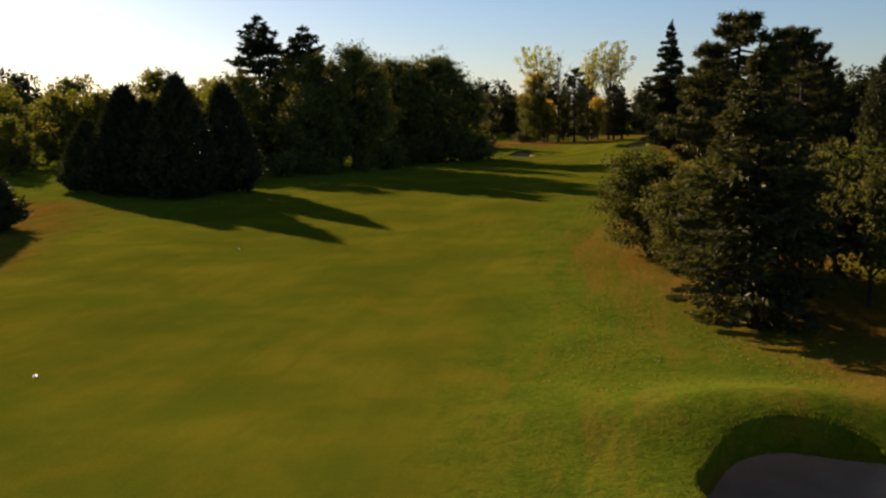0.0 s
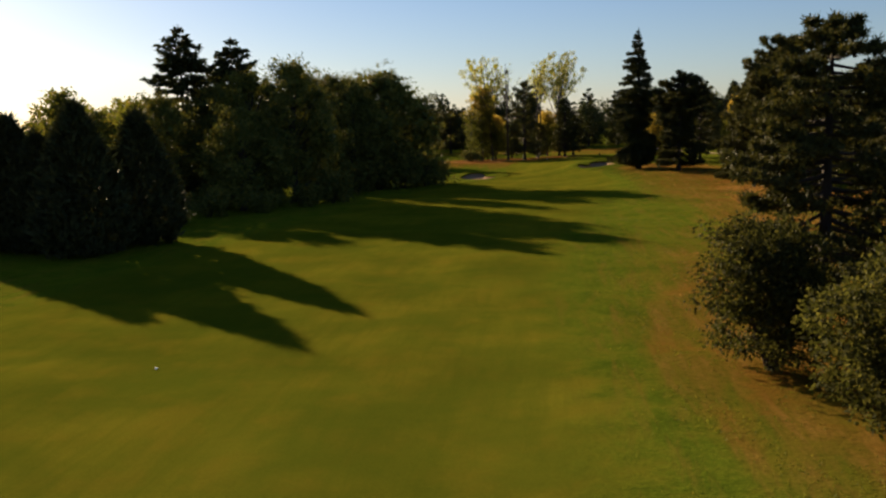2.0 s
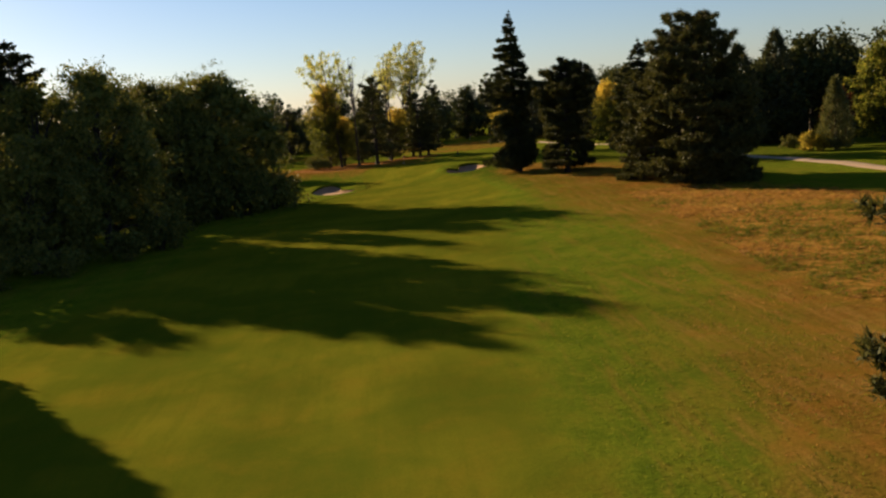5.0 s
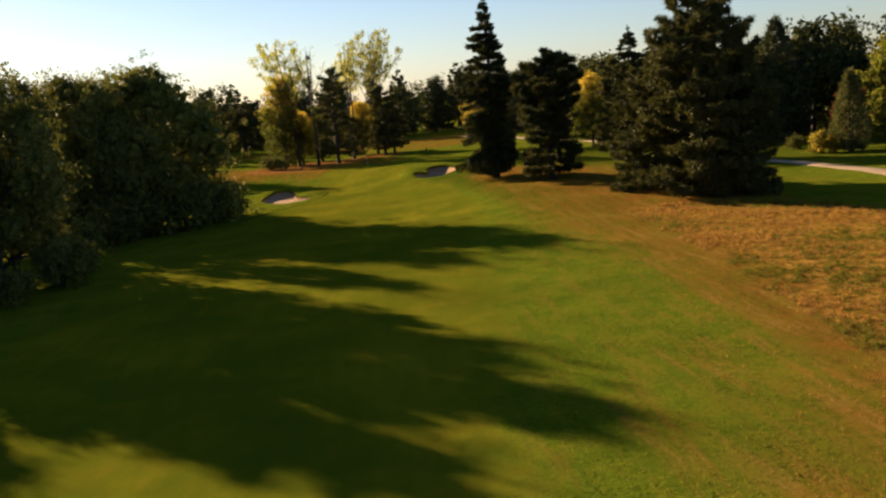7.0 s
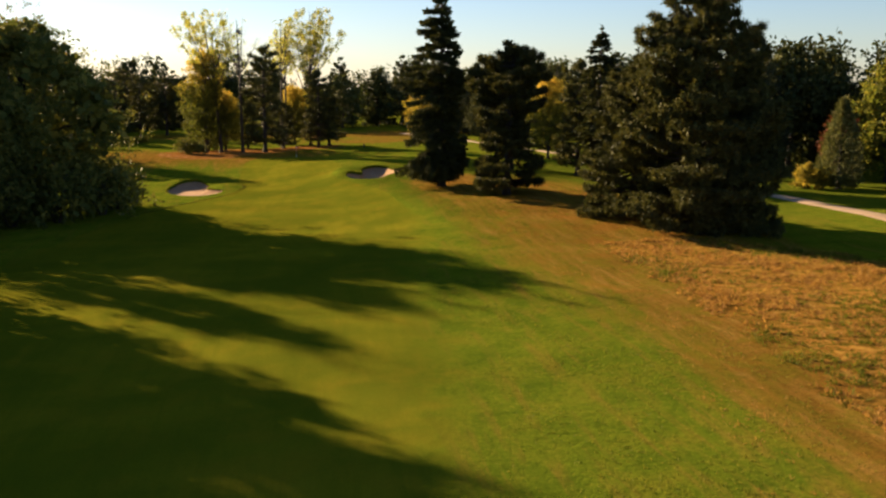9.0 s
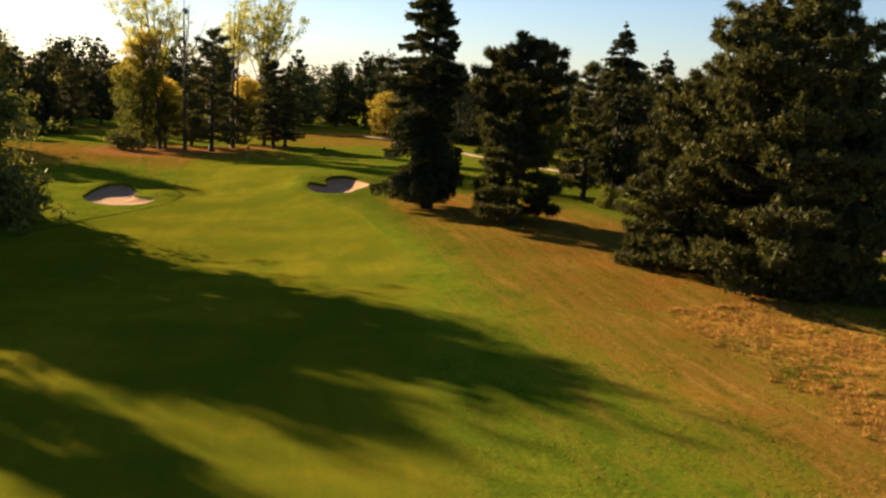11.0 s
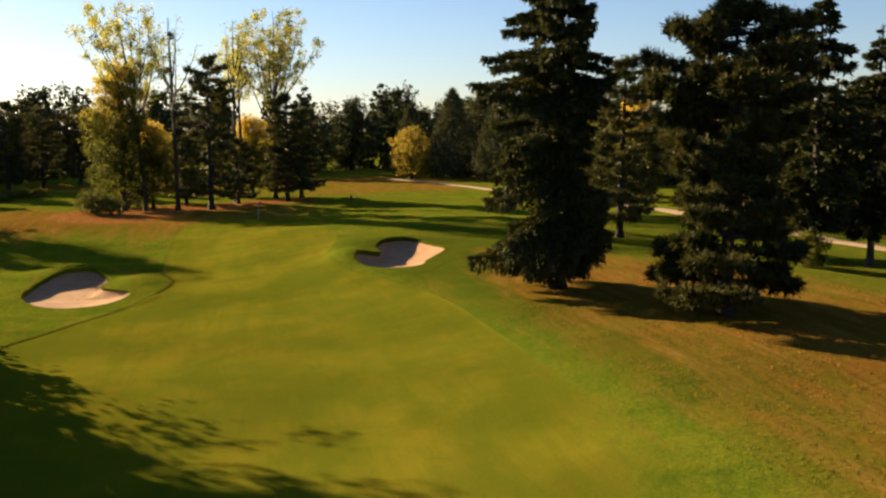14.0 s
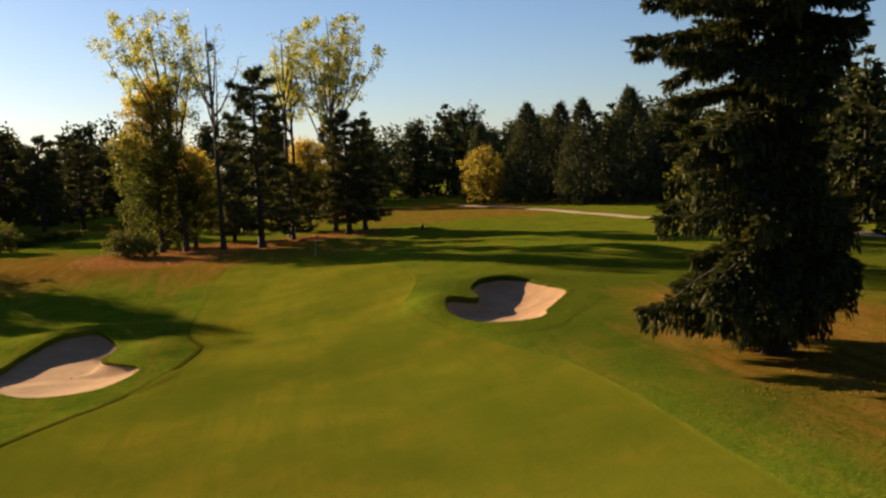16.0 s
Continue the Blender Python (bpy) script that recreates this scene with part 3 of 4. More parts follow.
def pine(label, h, profile, seed, boughs=60, tufts=16, needles=12, core=4, blade=(0.45, 0.07), r0=0.4, start=2.0, tuft=0.4, name="pine_tree", rise=0.25, lumpy=0.35, skew=(0, 0), plate=0.22, limbs=True):
    """Stout boughs that each end in a plate of brush-like needle tufts, with dark gaps between the plates."""
    rng = np.random.default_rng(seed)
    path, r = trunk_of(h * 0.97, r0, rng, 0.22)
    path[:, 0] += skew[0] * np.clip(path[:, 2] / h, 0, 1) ** 2
    path[:, 1] += skew[1] * np.clip(path[:, 2] / h, 0, 1) ** 2
    stems, C, D = [], [], []
    for i in range(boughs):
        z = start + (h * 0.97 - start) * ((i + rng.random()) / boughs)
        reach = float(np.interp(z / h, *profile)) * (1 - lumpy + lumpy * 1.25 * rng.random())
        ang = i * 2.39996 + rng.normal(0, 0.4)
        out = np.array([math.cos(ang), math.sin(ang), 0])
        side = np.array([-out[1], out[0], 0])
        s = np.linspace(0, 1, 6)
        bend = rise * (0.3 + 1.0 * z / h) * (0.4 + 1.1 * rng.random())
        line = trunk_at(path, z) + out * (reach * s)[:, None] + np.array([0, 0, 1]) * (reach * (bend * s ** 1.5 - 0.25 * s * (1 - s)) - 0.2 * reach * s * (z / h < 0.3))[:, None]
        line += np.cumsum(rng.normal(0, 0.05, line.shape), axis=0)
        if limbs:
            stems.append(tube(line, r0 * 0.28 * (1.1 - s) * (0.4 + reach / 6), 4))
        n = max(3, int(tufts * (0.3 + reach / 4.5)))
        u = 0.30 + 0.72 * np.sqrt(rng.random(n))
        p = np.stack([np.interp(u, s, line[:, k]) for k in range(3)], 1) + out * np.clip(u - 1, 0, 1)[:, None] * reach
        across = rng.uniform(-1, 1, n) * plate * reach * np.sin(np.clip(u, 0.25, 1.0) * 2.6 - 0.35)
        p = p + side * across[:, None] + np.array([0, 0, 1]) * (rng.uniform(-0.12, 0.34, n) * (0.4 + reach / 6))[:, None]
        C.append(p)
        D.append(np.tile(out * 0.55 + np.array([0, 0, 0.55]), (n, 1)) + side * (across / max(reach, 0.5))[:, None] * 2)
    top = trunk_at(path, h * (0.88 + 0.1 * rng.random(14))) + rng.normal(0, 0.3, (14, 3))
    C, D = np.concatenate(C + [top]), np.concatenate(D + [np.tile([0.0, 0.0, 1.0], (14, 1))])
    n = len(C)
    d = unit(rng.normal(size=(n * needles, 3)) + np.repeat(D, needles, axis=0) * 0.9)
    base = np.repeat(C, needles, axis=0) + d * (tuft * 0.5 * rng.random((n * needles, 1)))
    fine = blades(base, d, blade[0] * (0.6 + 0.7 * rng.random(len(base))), blade[1] * (0.7 + 0.6 * rng.random(len(base))), rng)
    d = unit(rng.normal(size=(n * core, 3)))
    base = np.repeat(C, core, axis=0) - d * tuft * 0.4
    full = blades(base, d, tuft * 1.2, tuft * 0.36, rng)
    return tree(name, label, "tree", tube(path, r, 9), joined(stems) if limbs else None, joined([fine, full]), BARK, PINE)


def broadleaf(label, h, R, seed, low=0.12, lobes=16, clumps=420, per=26, size=0.42, leaf=None, name="broadleaf_tree", r0=0.4, spread=0.75, bark=None, category="tree", stems_n=1, gap=0.25, taper=0.85, limbs=True, foot=0.14, core=0):
    """Limbs that fork into a crown of leaf clumps gathered in uneven lobes, with gaps between them."""
    rng = np.random.default_rng(seed)
    pieces, centres, radii = [], [], []
    z0 = low * h
    path, r = trunk_of(h * 0.8, r0, rng, 0.3)
    for i in range(lobes):
        s = (i + 0.5) / lobes
        zz = z0 + (h - z0) * (0.08 + 0.80 * s)
        wide = R * (math.sin(math.pi * (foot + (0.92 - foot) * s)) ** taper)
        ang = i * 2.39996 + rng.normal(0, 0.3)
        rr = wide * (0.40 + 0.38 * rng.random()) if s < 0.92 else 0.1 * R
        c = np.array([math.cos(ang) * rr, math.sin(ang) * rr, zz])
        size_l = R * (0.30 + 0.20 * rng.random()) * (0.75 + 0.35 * math.sin(math.pi * s))
        centres.append(c)
        radii.append(np.array([size_l, size_l, size_l * (0.72 + 0.2 * rng.random())]))
        t = np.linspace(0, 1, 6)[:, None]
        a = trunk_at(path, min(zz * 0.62, h * 0.7))
        line = a * (1 - t) + c * t + np.array([0, 0, 1]) * (0.12 * R * np.sin(t * math.pi)) + np.cumsum(rng.normal(0, 0.03 * R / 3, (6, 3)), axis=0)
        pieces.append(tube(line, r0 * 0.42 * (1.08 - t[:, 0]) + 0.01, 5))
    centres, radii = np.array(centres), np.array(radii)
    w = radii.prod(axis=1) ** 0.667
    pick = rng.choice(lobes, clumps, p=w / w.sum())
    u = unit(rng.normal(size=(clumps, 3)))
    lump = 1 + 0.20 * np.sin(u @ np.array([5.1, 3.3, 4.2]) + pick) + 0.15 * np.sin(u @ np.array([-7.0, 8.0, 6.0]) + 2 * pick)
    if core:
        lump = lump * np.where(np.random.default_rng(seed + 500).random(clumps) < 0.16, 1.14, 0.99)
    c = centres[pick] + u * radii[pick] * (lump * (0.55 + 0.45 * rng.random(clumps) ** 0.6))[:, None]
    keep = np.sin(c @ np.array([1.3, 0.9, 1.1]) * (6 / R)) * np.sin(c @ np.array([-0.8, 1.4, 0.7]) * (6 / R)) > gap - 1.0
    c, u = c[keep & (c[:, 2] > 0.15)], u[keep & (c[:, 2] > 0.15)]
    n = len(c)
    ball = unit(rng.normal(size=(n * per, 3))) * (rng.random((n * per, 1)) ** 0.5)
    base = np.repeat(c, per, axis=0) + ball * (1.35 * spread * np.repeat(0.6 + 0.7 * rng.random(n), per))[:, None] * np.array([1, 1, 0.7])
    base[:, 2] = np.maximum(base[:, 2], 0.05)
    axis = unit(rng.normal(size=base.shape)) + np.repeat(u, per, axis=0) * 0.4 + ball * 0.3 + np.array([0, 0, -0.3])
    crown = blades(base, axis, size * (0.6 + 0.8 * rng.random(len(base))), size * 0.62 * (0.6 + 0.6 * rng.random(len(base))), rng)
    if core:
        deep = unit(rng.normal(size=(lobes * core, 3))) * rng.random((lobes * core, 1)) ** 0.5
        base = np.repeat(centres, core, axis=0) + deep * np.repeat(radii, core, axis=0) * 0.54
        base[:, 2] = np.maximum(base[:, 2], 0.3)
        crown = joined([crown, blades(base, rng.normal(size=base.shape), R * 0.115, R * 0.085, rng)])
    trunk = tube(path, r, 9)
    if stems_n > 1:
        more = []
        for k in range(stems_n):
            a = 2 * math.pi * k / stems_n + rng.normal(0, 0.3)
            t = np.linspace(0, 1, 6)[:, None]
            line = np.array([0, 0, -0.3]) + np.array([math.cos(a) * R * 0.45, math.sin(a) * R * 0.45, h * 0.7]) * t
            more.append(tube(line, r0 * (1.05 - t[:, 0]) + 0.01, 6))
        trunk = joined(more)
    return tree(name, label, category, trunk, joined(pieces) if limbs else None, crown, bark or BARK, leaf or OAK)


def poplar(label, h, seed, leaders=6, twigs=9, pockets=4, per=24, size=0.30, first=0.36, waist=0.68, reach=6.0, r0=0.32, bare=0.1, lean=(0, 0), nests=0):
    """A tall open tree: the trunk forks into rising leaders whose twigs carry loose pockets of leaves."""
    rng = np.random.default_rng(seed)
    path, r = trunk_of(h * 0.95, r0, rng, 0.25)
    path[:, 0] += lean[0] * np.clip(path[:, 2] / h, 0, 1) ** 1.5
    path[:, 1] += lean[1] * np.clip(path[:, 2] / h, 0, 1) ** 1.5
    t = np.linspace(0, 1, 7)
    lines = [np.stack([np.interp(np.linspace(first, 0.94, 7) * h, path[:, 2], path[:, k]) for k in range(3)], 1)]
    stems, C, S = [], [], []
    for i in range(leaders):
        ang = i * 2.39996 + rng.normal(0, 0.3)
        out = np.array([math.cos(ang), math.sin(ang), 0])
        wide = 0.28 + 0.70 * (i + rng.random()) / leaders
        foot = trunk_at(path, h * (first + 0.22 * rng.random()))
        top = h * (waist + (0.985 - waist) * math.sqrt(1 - wide ** 2) * (0.85 + 0.15 * rng.random()))
        line = foot + out * (reach * wide * t ** 0.7)[:, None] + np.array([0, 0, 1]) * ((top - foot[2]) * t)[:, None]
        line[:, 0] += lean[0] * 0.5 * t ** 1.5
        line += np.cumsum(rng.normal(0, 0.10, line.shape), axis=0) * t[:, None]
        stems.append(tube(line, r0 * 0.42 * (1.06 - t), 5))
        lines.append(line)
    for line in lines:
        for j in range(twigs):
            u = 0.22 + 0.78 * (j + rng.random()) / twigs
            p = np.array([np.interp(u, t, line[:, k]) for k in range(3)])
            ang = j * 2.39996 + rng.normal(0, 0.6)
            far = reach * 0.36 * (1.1 - 0.55 * u) * (0.5 + 0.7 * rng.random())
            end = p + np.array([math.cos(ang) * far, math.sin(ang) * far, far * (0.15 + 0.75 * rng.random())])
            q = np.linspace(0, 1, 5)[:, None]
            twig = p + (end - p) * q + rng.normal(0, 0.05, (5, 3)) * q
            stems.append(tube(twig, 0.045 * (1.15 - q[:, 0]), 3))
            if rng.random() < bare:
                continue
            v = 0.35 + 0.7 * rng.random(pockets)
            C.append(p + (end - p) * v[:, None] + rng.normal(0, 0.28, (pockets, 3)))
            S.append(0.38 + 0.50 * rng.random(pockets))
    C, S = np.concatenate(C), np.concatenate(S)
    ball = unit(rng.normal(size=(len(C) * per, 3))) * rng.random((len(C) * per, 1)) ** 0.45
    base = np.repeat(C, per, axis=0) + ball * np.repeat(S, per)[:, None] * np.array([1, 1, 1.15])
    axis = rng.normal(size=base.shape) + np.array([0, 0, -0.5])
    crown = blades(base, axis, size * (0.6 + 0.8 * rng.random(len(base))), size * 0.75 * (0.6 + 0.6 * rng.random(len(base))), rng)
    root = tree("poplar_tree", label, "tree", tube(path, r, 8), joined(stems), crown, PALE_BARK, POPLAR)
    for i in range(nests):
        z = h * (0.86 - 0.17 * i)
        d = unit(rng.normal(size=(260, 3)))
        v = blades(d * 0.25, d + rng.normal(0, 0.8, d.shape), 0.45, 0.07, rng)
        ob = new("nest", mesh_of("nest", *v, TWIG))
        ob.parent = root
        ob.location = trunk_at(path, z) + np.array([0.35 - 0.9 * i, 0.1, 0])
        tagged(ob, "dark round clump of twigs high in the branches")
    return root


def cypress(label, h, R, seed, n=9000, blade=(0.75, 0.3), leaf=None, name="cypress_tree", shape=1.5):
    """A dense cone of upswept sprays down to the ground."""
    rng = np.random.default_rng(seed)
    path, r = trunk_of(h * 0.9, 0.28, rng, 0.08)
    s = 1 - np.sqrt(rng.random(n)) if shape > 5 else rng.random(n) ** 1.25
    z = 0.25 + (h - 0.4) * s
    ang = rng.random(n) * 2 * math.pi
    lump = 1 + 0.11 * np.sin(ang * 5 + z * 0.9) + 0.10 * np.sin(ang * 9 - z * 1.7) + 0.09 * np.sin(ang * 13 + z * 2.9) * (0.4 + s) + rng.normal(0, 0.06, n)
    prof = R * np.clip(1 - s ** shape, 0.01, 1) ** 0.8 * (0.66 + 0.34 * smooth(0.0, 0.18, s))
    rr = prof * lump * (0.78 + 0.24 * rng.random(n))
    out = np.stack([np.cos(ang), np.sin(ang), np.zeros(n)], 1)
    base = out * rr[:, None] + np.stack([np.interp(z, path[:, 2], path[:, 0]), np.interp(z, path[:, 2], path[:, 1]), z], 1)
    axis = out * 0.55 + np.array([0, 0, 0.8]) + rng.normal(0, 0.45, (n, 3))
    long = 1 + 0.9 * (rng.random(n) < 0.16)
    crown = blades(base, axis, blade[0] * (0.6 + 0.7 * rng.random(n)) * long, blade[1] * (0.6 + 0.7 * rng.random(n)) / long ** 0.4, rng)
    stems = []
    for i in range(14):
        zz = h * (0.06 + 0.8 * i / 14)
        a = i * 2.4
        t = np.linspace(0, 1, 4)
        k = R * 0.7 * (1 - (zz / h) ** shape)
        stems.append(tube(trunk_at(path, zz) + np.array([math.cos(a), math.sin(a), 0.4]) * (k * t)[:, None], 0.06 * (1.1 - t), 4))
    return tree(name, label, "tree", tube(path, r, 7), joined(stems), crown, BARK, leaf or CYPRESS)


def stand(ob, x, y, turn=0.0, scale=1.0, tall=1.0):
    """Set a tree on the ground."""
    ob.matrix_basis = pose(x, y, float(ground_height(x, y)) - 0.05, 0, 0, turn) @ Matrix.Diagonal((scale, scale, scale * tall, 1))
    return ob


def again(ob, x, y, turn=0.0, scale=1.0, tall=1.0, label=""):
    c = copy_thing(ob, pose(0, 0, 0))
    stand(c, x, y, turn, scale, tall)
    return tagged(c, label)


# the tall spruce and its neighbours beside the green
stand(spruce("tall dark spruce with drooping skirts beside the green", 26.8,
             ((0, 0.06, 0.11, 0.17, 0.26, 0.35, 0.43, 0.50, 0.58, 0.66, 0.74, 0.82, 0.90, 0.96, 1), (0.6, 1.9, 3.8, 4.8, 4.1, 3.5, 3.6, 4.6, 4.5, 3.6, 2.8, 2.0, 1.1, 0.6, 0.1)), 11,
             count=260, dense=105, droop=0.46, blade=(0.42, 0.125), r0=0.45, start=1.0, hang=2.4, lift=0.34, reps=5, curtain=3, whorl=1.4, heavy=(2.3, 0.26), skirt=1.9, drop=1.15), 47.7, 198.9, 20)
stand(pine("ragged pine with layered boughs over brown grass", 18.2,
           ((0, 0.08, 0.22, 0.36, 0.5, 0.66, 0.8, 0.92, 1), (3.0, 5.0, 4.8, 3.5, 4.1, 4.7, 4.5, 3.0, 0.8)), 21, boughs=70, tufts=38, start=1.5, rise=0.10, lumpy=0.5, tuft=0.7, skew=(2.2, 0), plate=0.36, blade=(0.36, 0.055), needles=24, core=6), 51.9, 187.3, 40)
SLIM = stand(spruce("slender spruce with a bare pale lower trunk", 21.5,
             ((0, 0.2, 0.3, 0.45, 0.6, 0.8, 0.92, 1), (1.2, 2.2, 3.4, 3.7, 3.3, 2.2, 0.9, 0.1)), 12, count=150, dense=44, droop=0.5, start=3.2, r0=0.3, blade=(0.65, 0.22), bark=PALE_BARK), 72.0, 201.2, 75)
again(SLIM, 77.5, 200.5, 200, 0.92, 0.96, "dark spruce close behind a slender spruce")
stand(pine("massive dark pine with boughs down to the grass", 21.8,
                      ((0, 0.08, 0.25, 0.5, 0.7, 0.85, 0.94, 1), (5.4, 7.2, 8.0, 7.4, 6.2, 4.8, 3.0, 0.8)), 22, boughs=118, tufts=31, start=0.6, rise=0.36, lumpy=0.34, tuft=0.7, blade=(0.40, 0.050), plate=0.34, needles=18, core=6), 60.2, 161.5, 10)
LOW_PINE = stand(pine("lower dark pine leaning out of a clump", 15.0,
           ((0, 0.1, 0.3, 0.6, 0.85, 1), (4.6, 5.8, 5.6, 4.6, 2.8, 0.6)), 23, boughs=80, tufts=29, start=0.5, rise=0.3, lumpy=0.34, tuft=0.7, blade=(0.40, 0.052), plate=0.36, needles=18, core=6), 58.4, 169.4, 130)
again(LOW_PINE, 62.6, 166.4, 40, 0.92, 1.2, "dark pine filling a clump of pines")
again(LOW_PINE, 63.4, 159.6, 250, 0.84, 1.25, "dark pine crowding a larger pine")

# the pines and shrubs along the sun-burnt rough
stand(pine("stone-dark pine with flat shelves of needles", 16.6,
           ((0, 0.08, 0.2, 0.35, 0.5, 0.68, 0.82, 0.93, 1), (2.6, 5.2, 6.0, 6.0, 5.0, 4.1, 3.4, 2.3, 0.6)), 24, boughs=88, tufts=32, start=1.2, rise=0.04, lumpy=0.45, blade=(0.36, 0.065), tuft=0.54, plate=0.34, needles=9, core=6), 24.2, 74.6, 60)
stand(pine("dark pine beside a taller pine", 13.0,
           ((0, 0.25, 0.45, 0.7, 0.9, 1), (1.0, 3.6, 4.4, 3.8, 2.2, 0.6)), 25, boughs=32, tufts=40, start=2.4, rise=0.08, lumpy=0.5, blade=(0.32, 0.05), tuft=0.38, plate=0.3), 30.0, 77.0, 10)
WILLOW_BUSH = stand(broadleaf("silvery willow bush on brown grass", 6.9, 3.5, 31, low=0.03, lobes=16, clumps=620, per=30, size=0.225, leaf=WILLOW, name="willow_bush", r0=0.12, spread=0.42, stems_n=5, category="shrub", gap=0.1), 14.5, 59.6, 0, 0.96)
again(WILLOW_BUSH, 15.8, 51.4, 110, 0.94, 1.0, "silvery willow bush beside another bush")
again(WILLOW_BUSH, 19.4, 55.0, 210, 1.05, 1.0, "silvery willow bush behind other bushes")
stand(spruce("feathery grey-green conifer on the edge of the rough", 11.8,
             ((0, 0.06, 0.25, 0.5, 0.75, 0.9, 1), (2.8, 3.6, 3.6, 2.9, 1.5, 0.7, 0.1)), 13, count=250, dense=56, droop=0.28, blade=(0.42, 0.11), r0=0.2, start=0.3, lift=0.42, hang=0.25, leaf=PINE), 15.2, 41.6)
LITTLE_BIRCH = stand(broadleaf("small birch with yellowing leaves in shade", 6.6, 3.0, 32, low=0.22, lobes=12, clumps=290, per=18, size=0.28, leaf=WILLOW, name="birch_tree", r0=0.11, spread=0.42, bark=PALE_BARK, gap=0.15), 21.2, 43.5)
again(LITTLE_BIRCH, 25.6, 47.5, 100, 1.05)
again(LITTLE_BIRCH, 25.0, 40.0, 220, 0.95)
again(LITTLE_BIRCH, 30.5, 50.5, 300, 1.1)
for i, (x, y, s) in enumerate([(19.5, 47.5, 1.0), (23.5, 53.0, 1.1), (28.5, 57.0, 1.15), (21.0, 37.0, 0.9)]):
    again(LITTLE_BIRCH, x, y, 40 + i * 83, s, 1.0, "small birch in a dark thicket")

# the wood on the sunward side of the fairway
CONE = stand(cypress("dense dark cypress cone casting a long shadow", 13.6, 4.3, 41, n=15000, blade=(0.60, 0.30)), -29.5, 107.2)
again(CONE, -25.8, 113.6, 120, 0.94, 1.0)
again(CONE, -37.4, 111.6, 230, 1.0, 0.92)
again(CONE, -34.2, 110.2, 310, 0.85, 0.95)
again(CONE, -44.0, 117.0, 60, 0.8, 0.8)
GAUNT = stand(spruce("tall spruce behind the wood edge", 27.2, ((0, 0.15, 0.35, 0.6, 0.75, 0.88, 0.95, 1), (4.4, 6.0, 6.4, 5.8, 4.8, 2.8, 1.3, 0.1)), 14, count=200, dense=23, droop=0.34, start=2.0, lift=0.34, blade=(0.95, 0.36)), -33.9, 173.8, 0, 1.06, 0.985)
again(GAUNT, -26.0, 175.2, 140, 0.97, 1.01)
again(GAUNT, -30.0, 181.0, 250, 0.9, 0.92)
OAK_A = stand(broadleaf("large round-crowned oak turning yellow at the top", 23.4, 12.0, 33, low=0.0, lobes=30, clumps=1400, per=30, size=0.36, r0=0.55, spread=0.85, gap=0.6, foot=0.32, taper=0.7, core=130), -2.2, 204.6, 0, 1.08, 0.93)
OAK_B = stand(broadleaf("tall dark broadleaf tree in a dense wood", 21.0, 8.0, 34, low=0.0, lobes=22, clumps=760, per=26, size=0.40, r0=0.5, spread=0.85, gap=0.6, foot=0.34, taper=0.5, core=130), -15.4, 160.8, 0, 0.96, 1.12)
again(OAK_B, -15.6, 191.0, 80, 0.66, 1.68)
again(OAK_B, -15.5, 170.5, 190, 0.84, 1.30)
again(OAK_A, -13.5, 214.5, 140, 0.7, 1.38)
again(OAK_B, -20.5, 154.2, 300, 0.88, 1.10)
again(OAK_B, -33.0, 153.0, 45, 0.85, 0.96)
again(OAK_B, -21.0, 147.0, 20, 0.75, 0.95)
again(OAK_B, -25.2, 160.0, 250, 0.9, 1.03)
again(OAK_B, -30.0, 162.5, 130, 0.9, 0.84)
again(OAK_B, -36.0, 150.0, 20, 0.75, 0.62)
again(OAK_B, -12.2, 202.5, 70, 1.0, 1.14)
again(OAK_B, -7.5, 198.0, 200, 0.9, 1.2)
again(OAK_B, -7.0, 285.0, 160, 1.0, 0.98, "dark broadleaf tree casting shade across the turf")
again(OAK_B, -28.0, 130.0, 70, 0.5, 0.42)
again(CONE, -37.6, 76.0, 40, 0.92, 0.52, "dark bushy conifer alone on the grass")
LIME_TREE = stand(broadleaf("sunlit yellow-green tree at the back of the clearing", 16.5, 6.5, 35, low=0.02, lobes=18, clumps=330, per=15, size=0.62, leaf=LIME, r0=0.35, spread=0.8, foot=0.25, core=70), -75.0, 181.0)
for i, (x, y, s) in enumerate([(-86, 176, 1.05), (-66, 178, 0.95), (-58, 186, 1.0), (-50, 180, 1.05), (-46, 192, 1.1), (-92, 190, 1.2), (-80, 200, 1.25), (-62, 200, 1.25), (-42, 206, 1.15), (-54, 215, 1.2), (-70, 150, 0.6), (-30, 200, 1.0)]):
    again(LIME_TREE, x, y, i * 67, s, 1.0 + 0.06 * math.sin(i * 2.1))

# the poplar grove behind the green
stand(poplar("tall open poplar with yellow autumn leaves", 30.4, 51, leaders=11, twigs=9, pockets=5, per=19, reach=8.2, lean=(-3.0, 0)), 29.0, 283.4)
stand(poplar("nearly bare poplar with two dark nests", 28.8, 52, leaders=7, twigs=9, pockets=2, per=6, reach=4.6, first=0.45, bare=0.6, nests=2, lean=(-0.5, 0)), 33.4, 283.0)
stand(poplar("nearly bare slim poplar", 29.6, 53, leaders=6, twigs=9, pockets=2, per=8, reach=4.4, first=0.48, bare=0.45), 43.4, 292.0)
stand(poplar("broad poplar with yellow-green leaves high up", 32.2, 54, leaders=15, twigs=9, pockets=5, per=23, reach=8.6, first=0.32, waist=0.64), 51.0, 298.0)
stand(poplar("tall poplar with thin yellow-green leaves", 28.4, 55, leaders=5, twigs=9, pockets=4, per=20, reach=4.4, first=0.42), 45.8, 300.0)
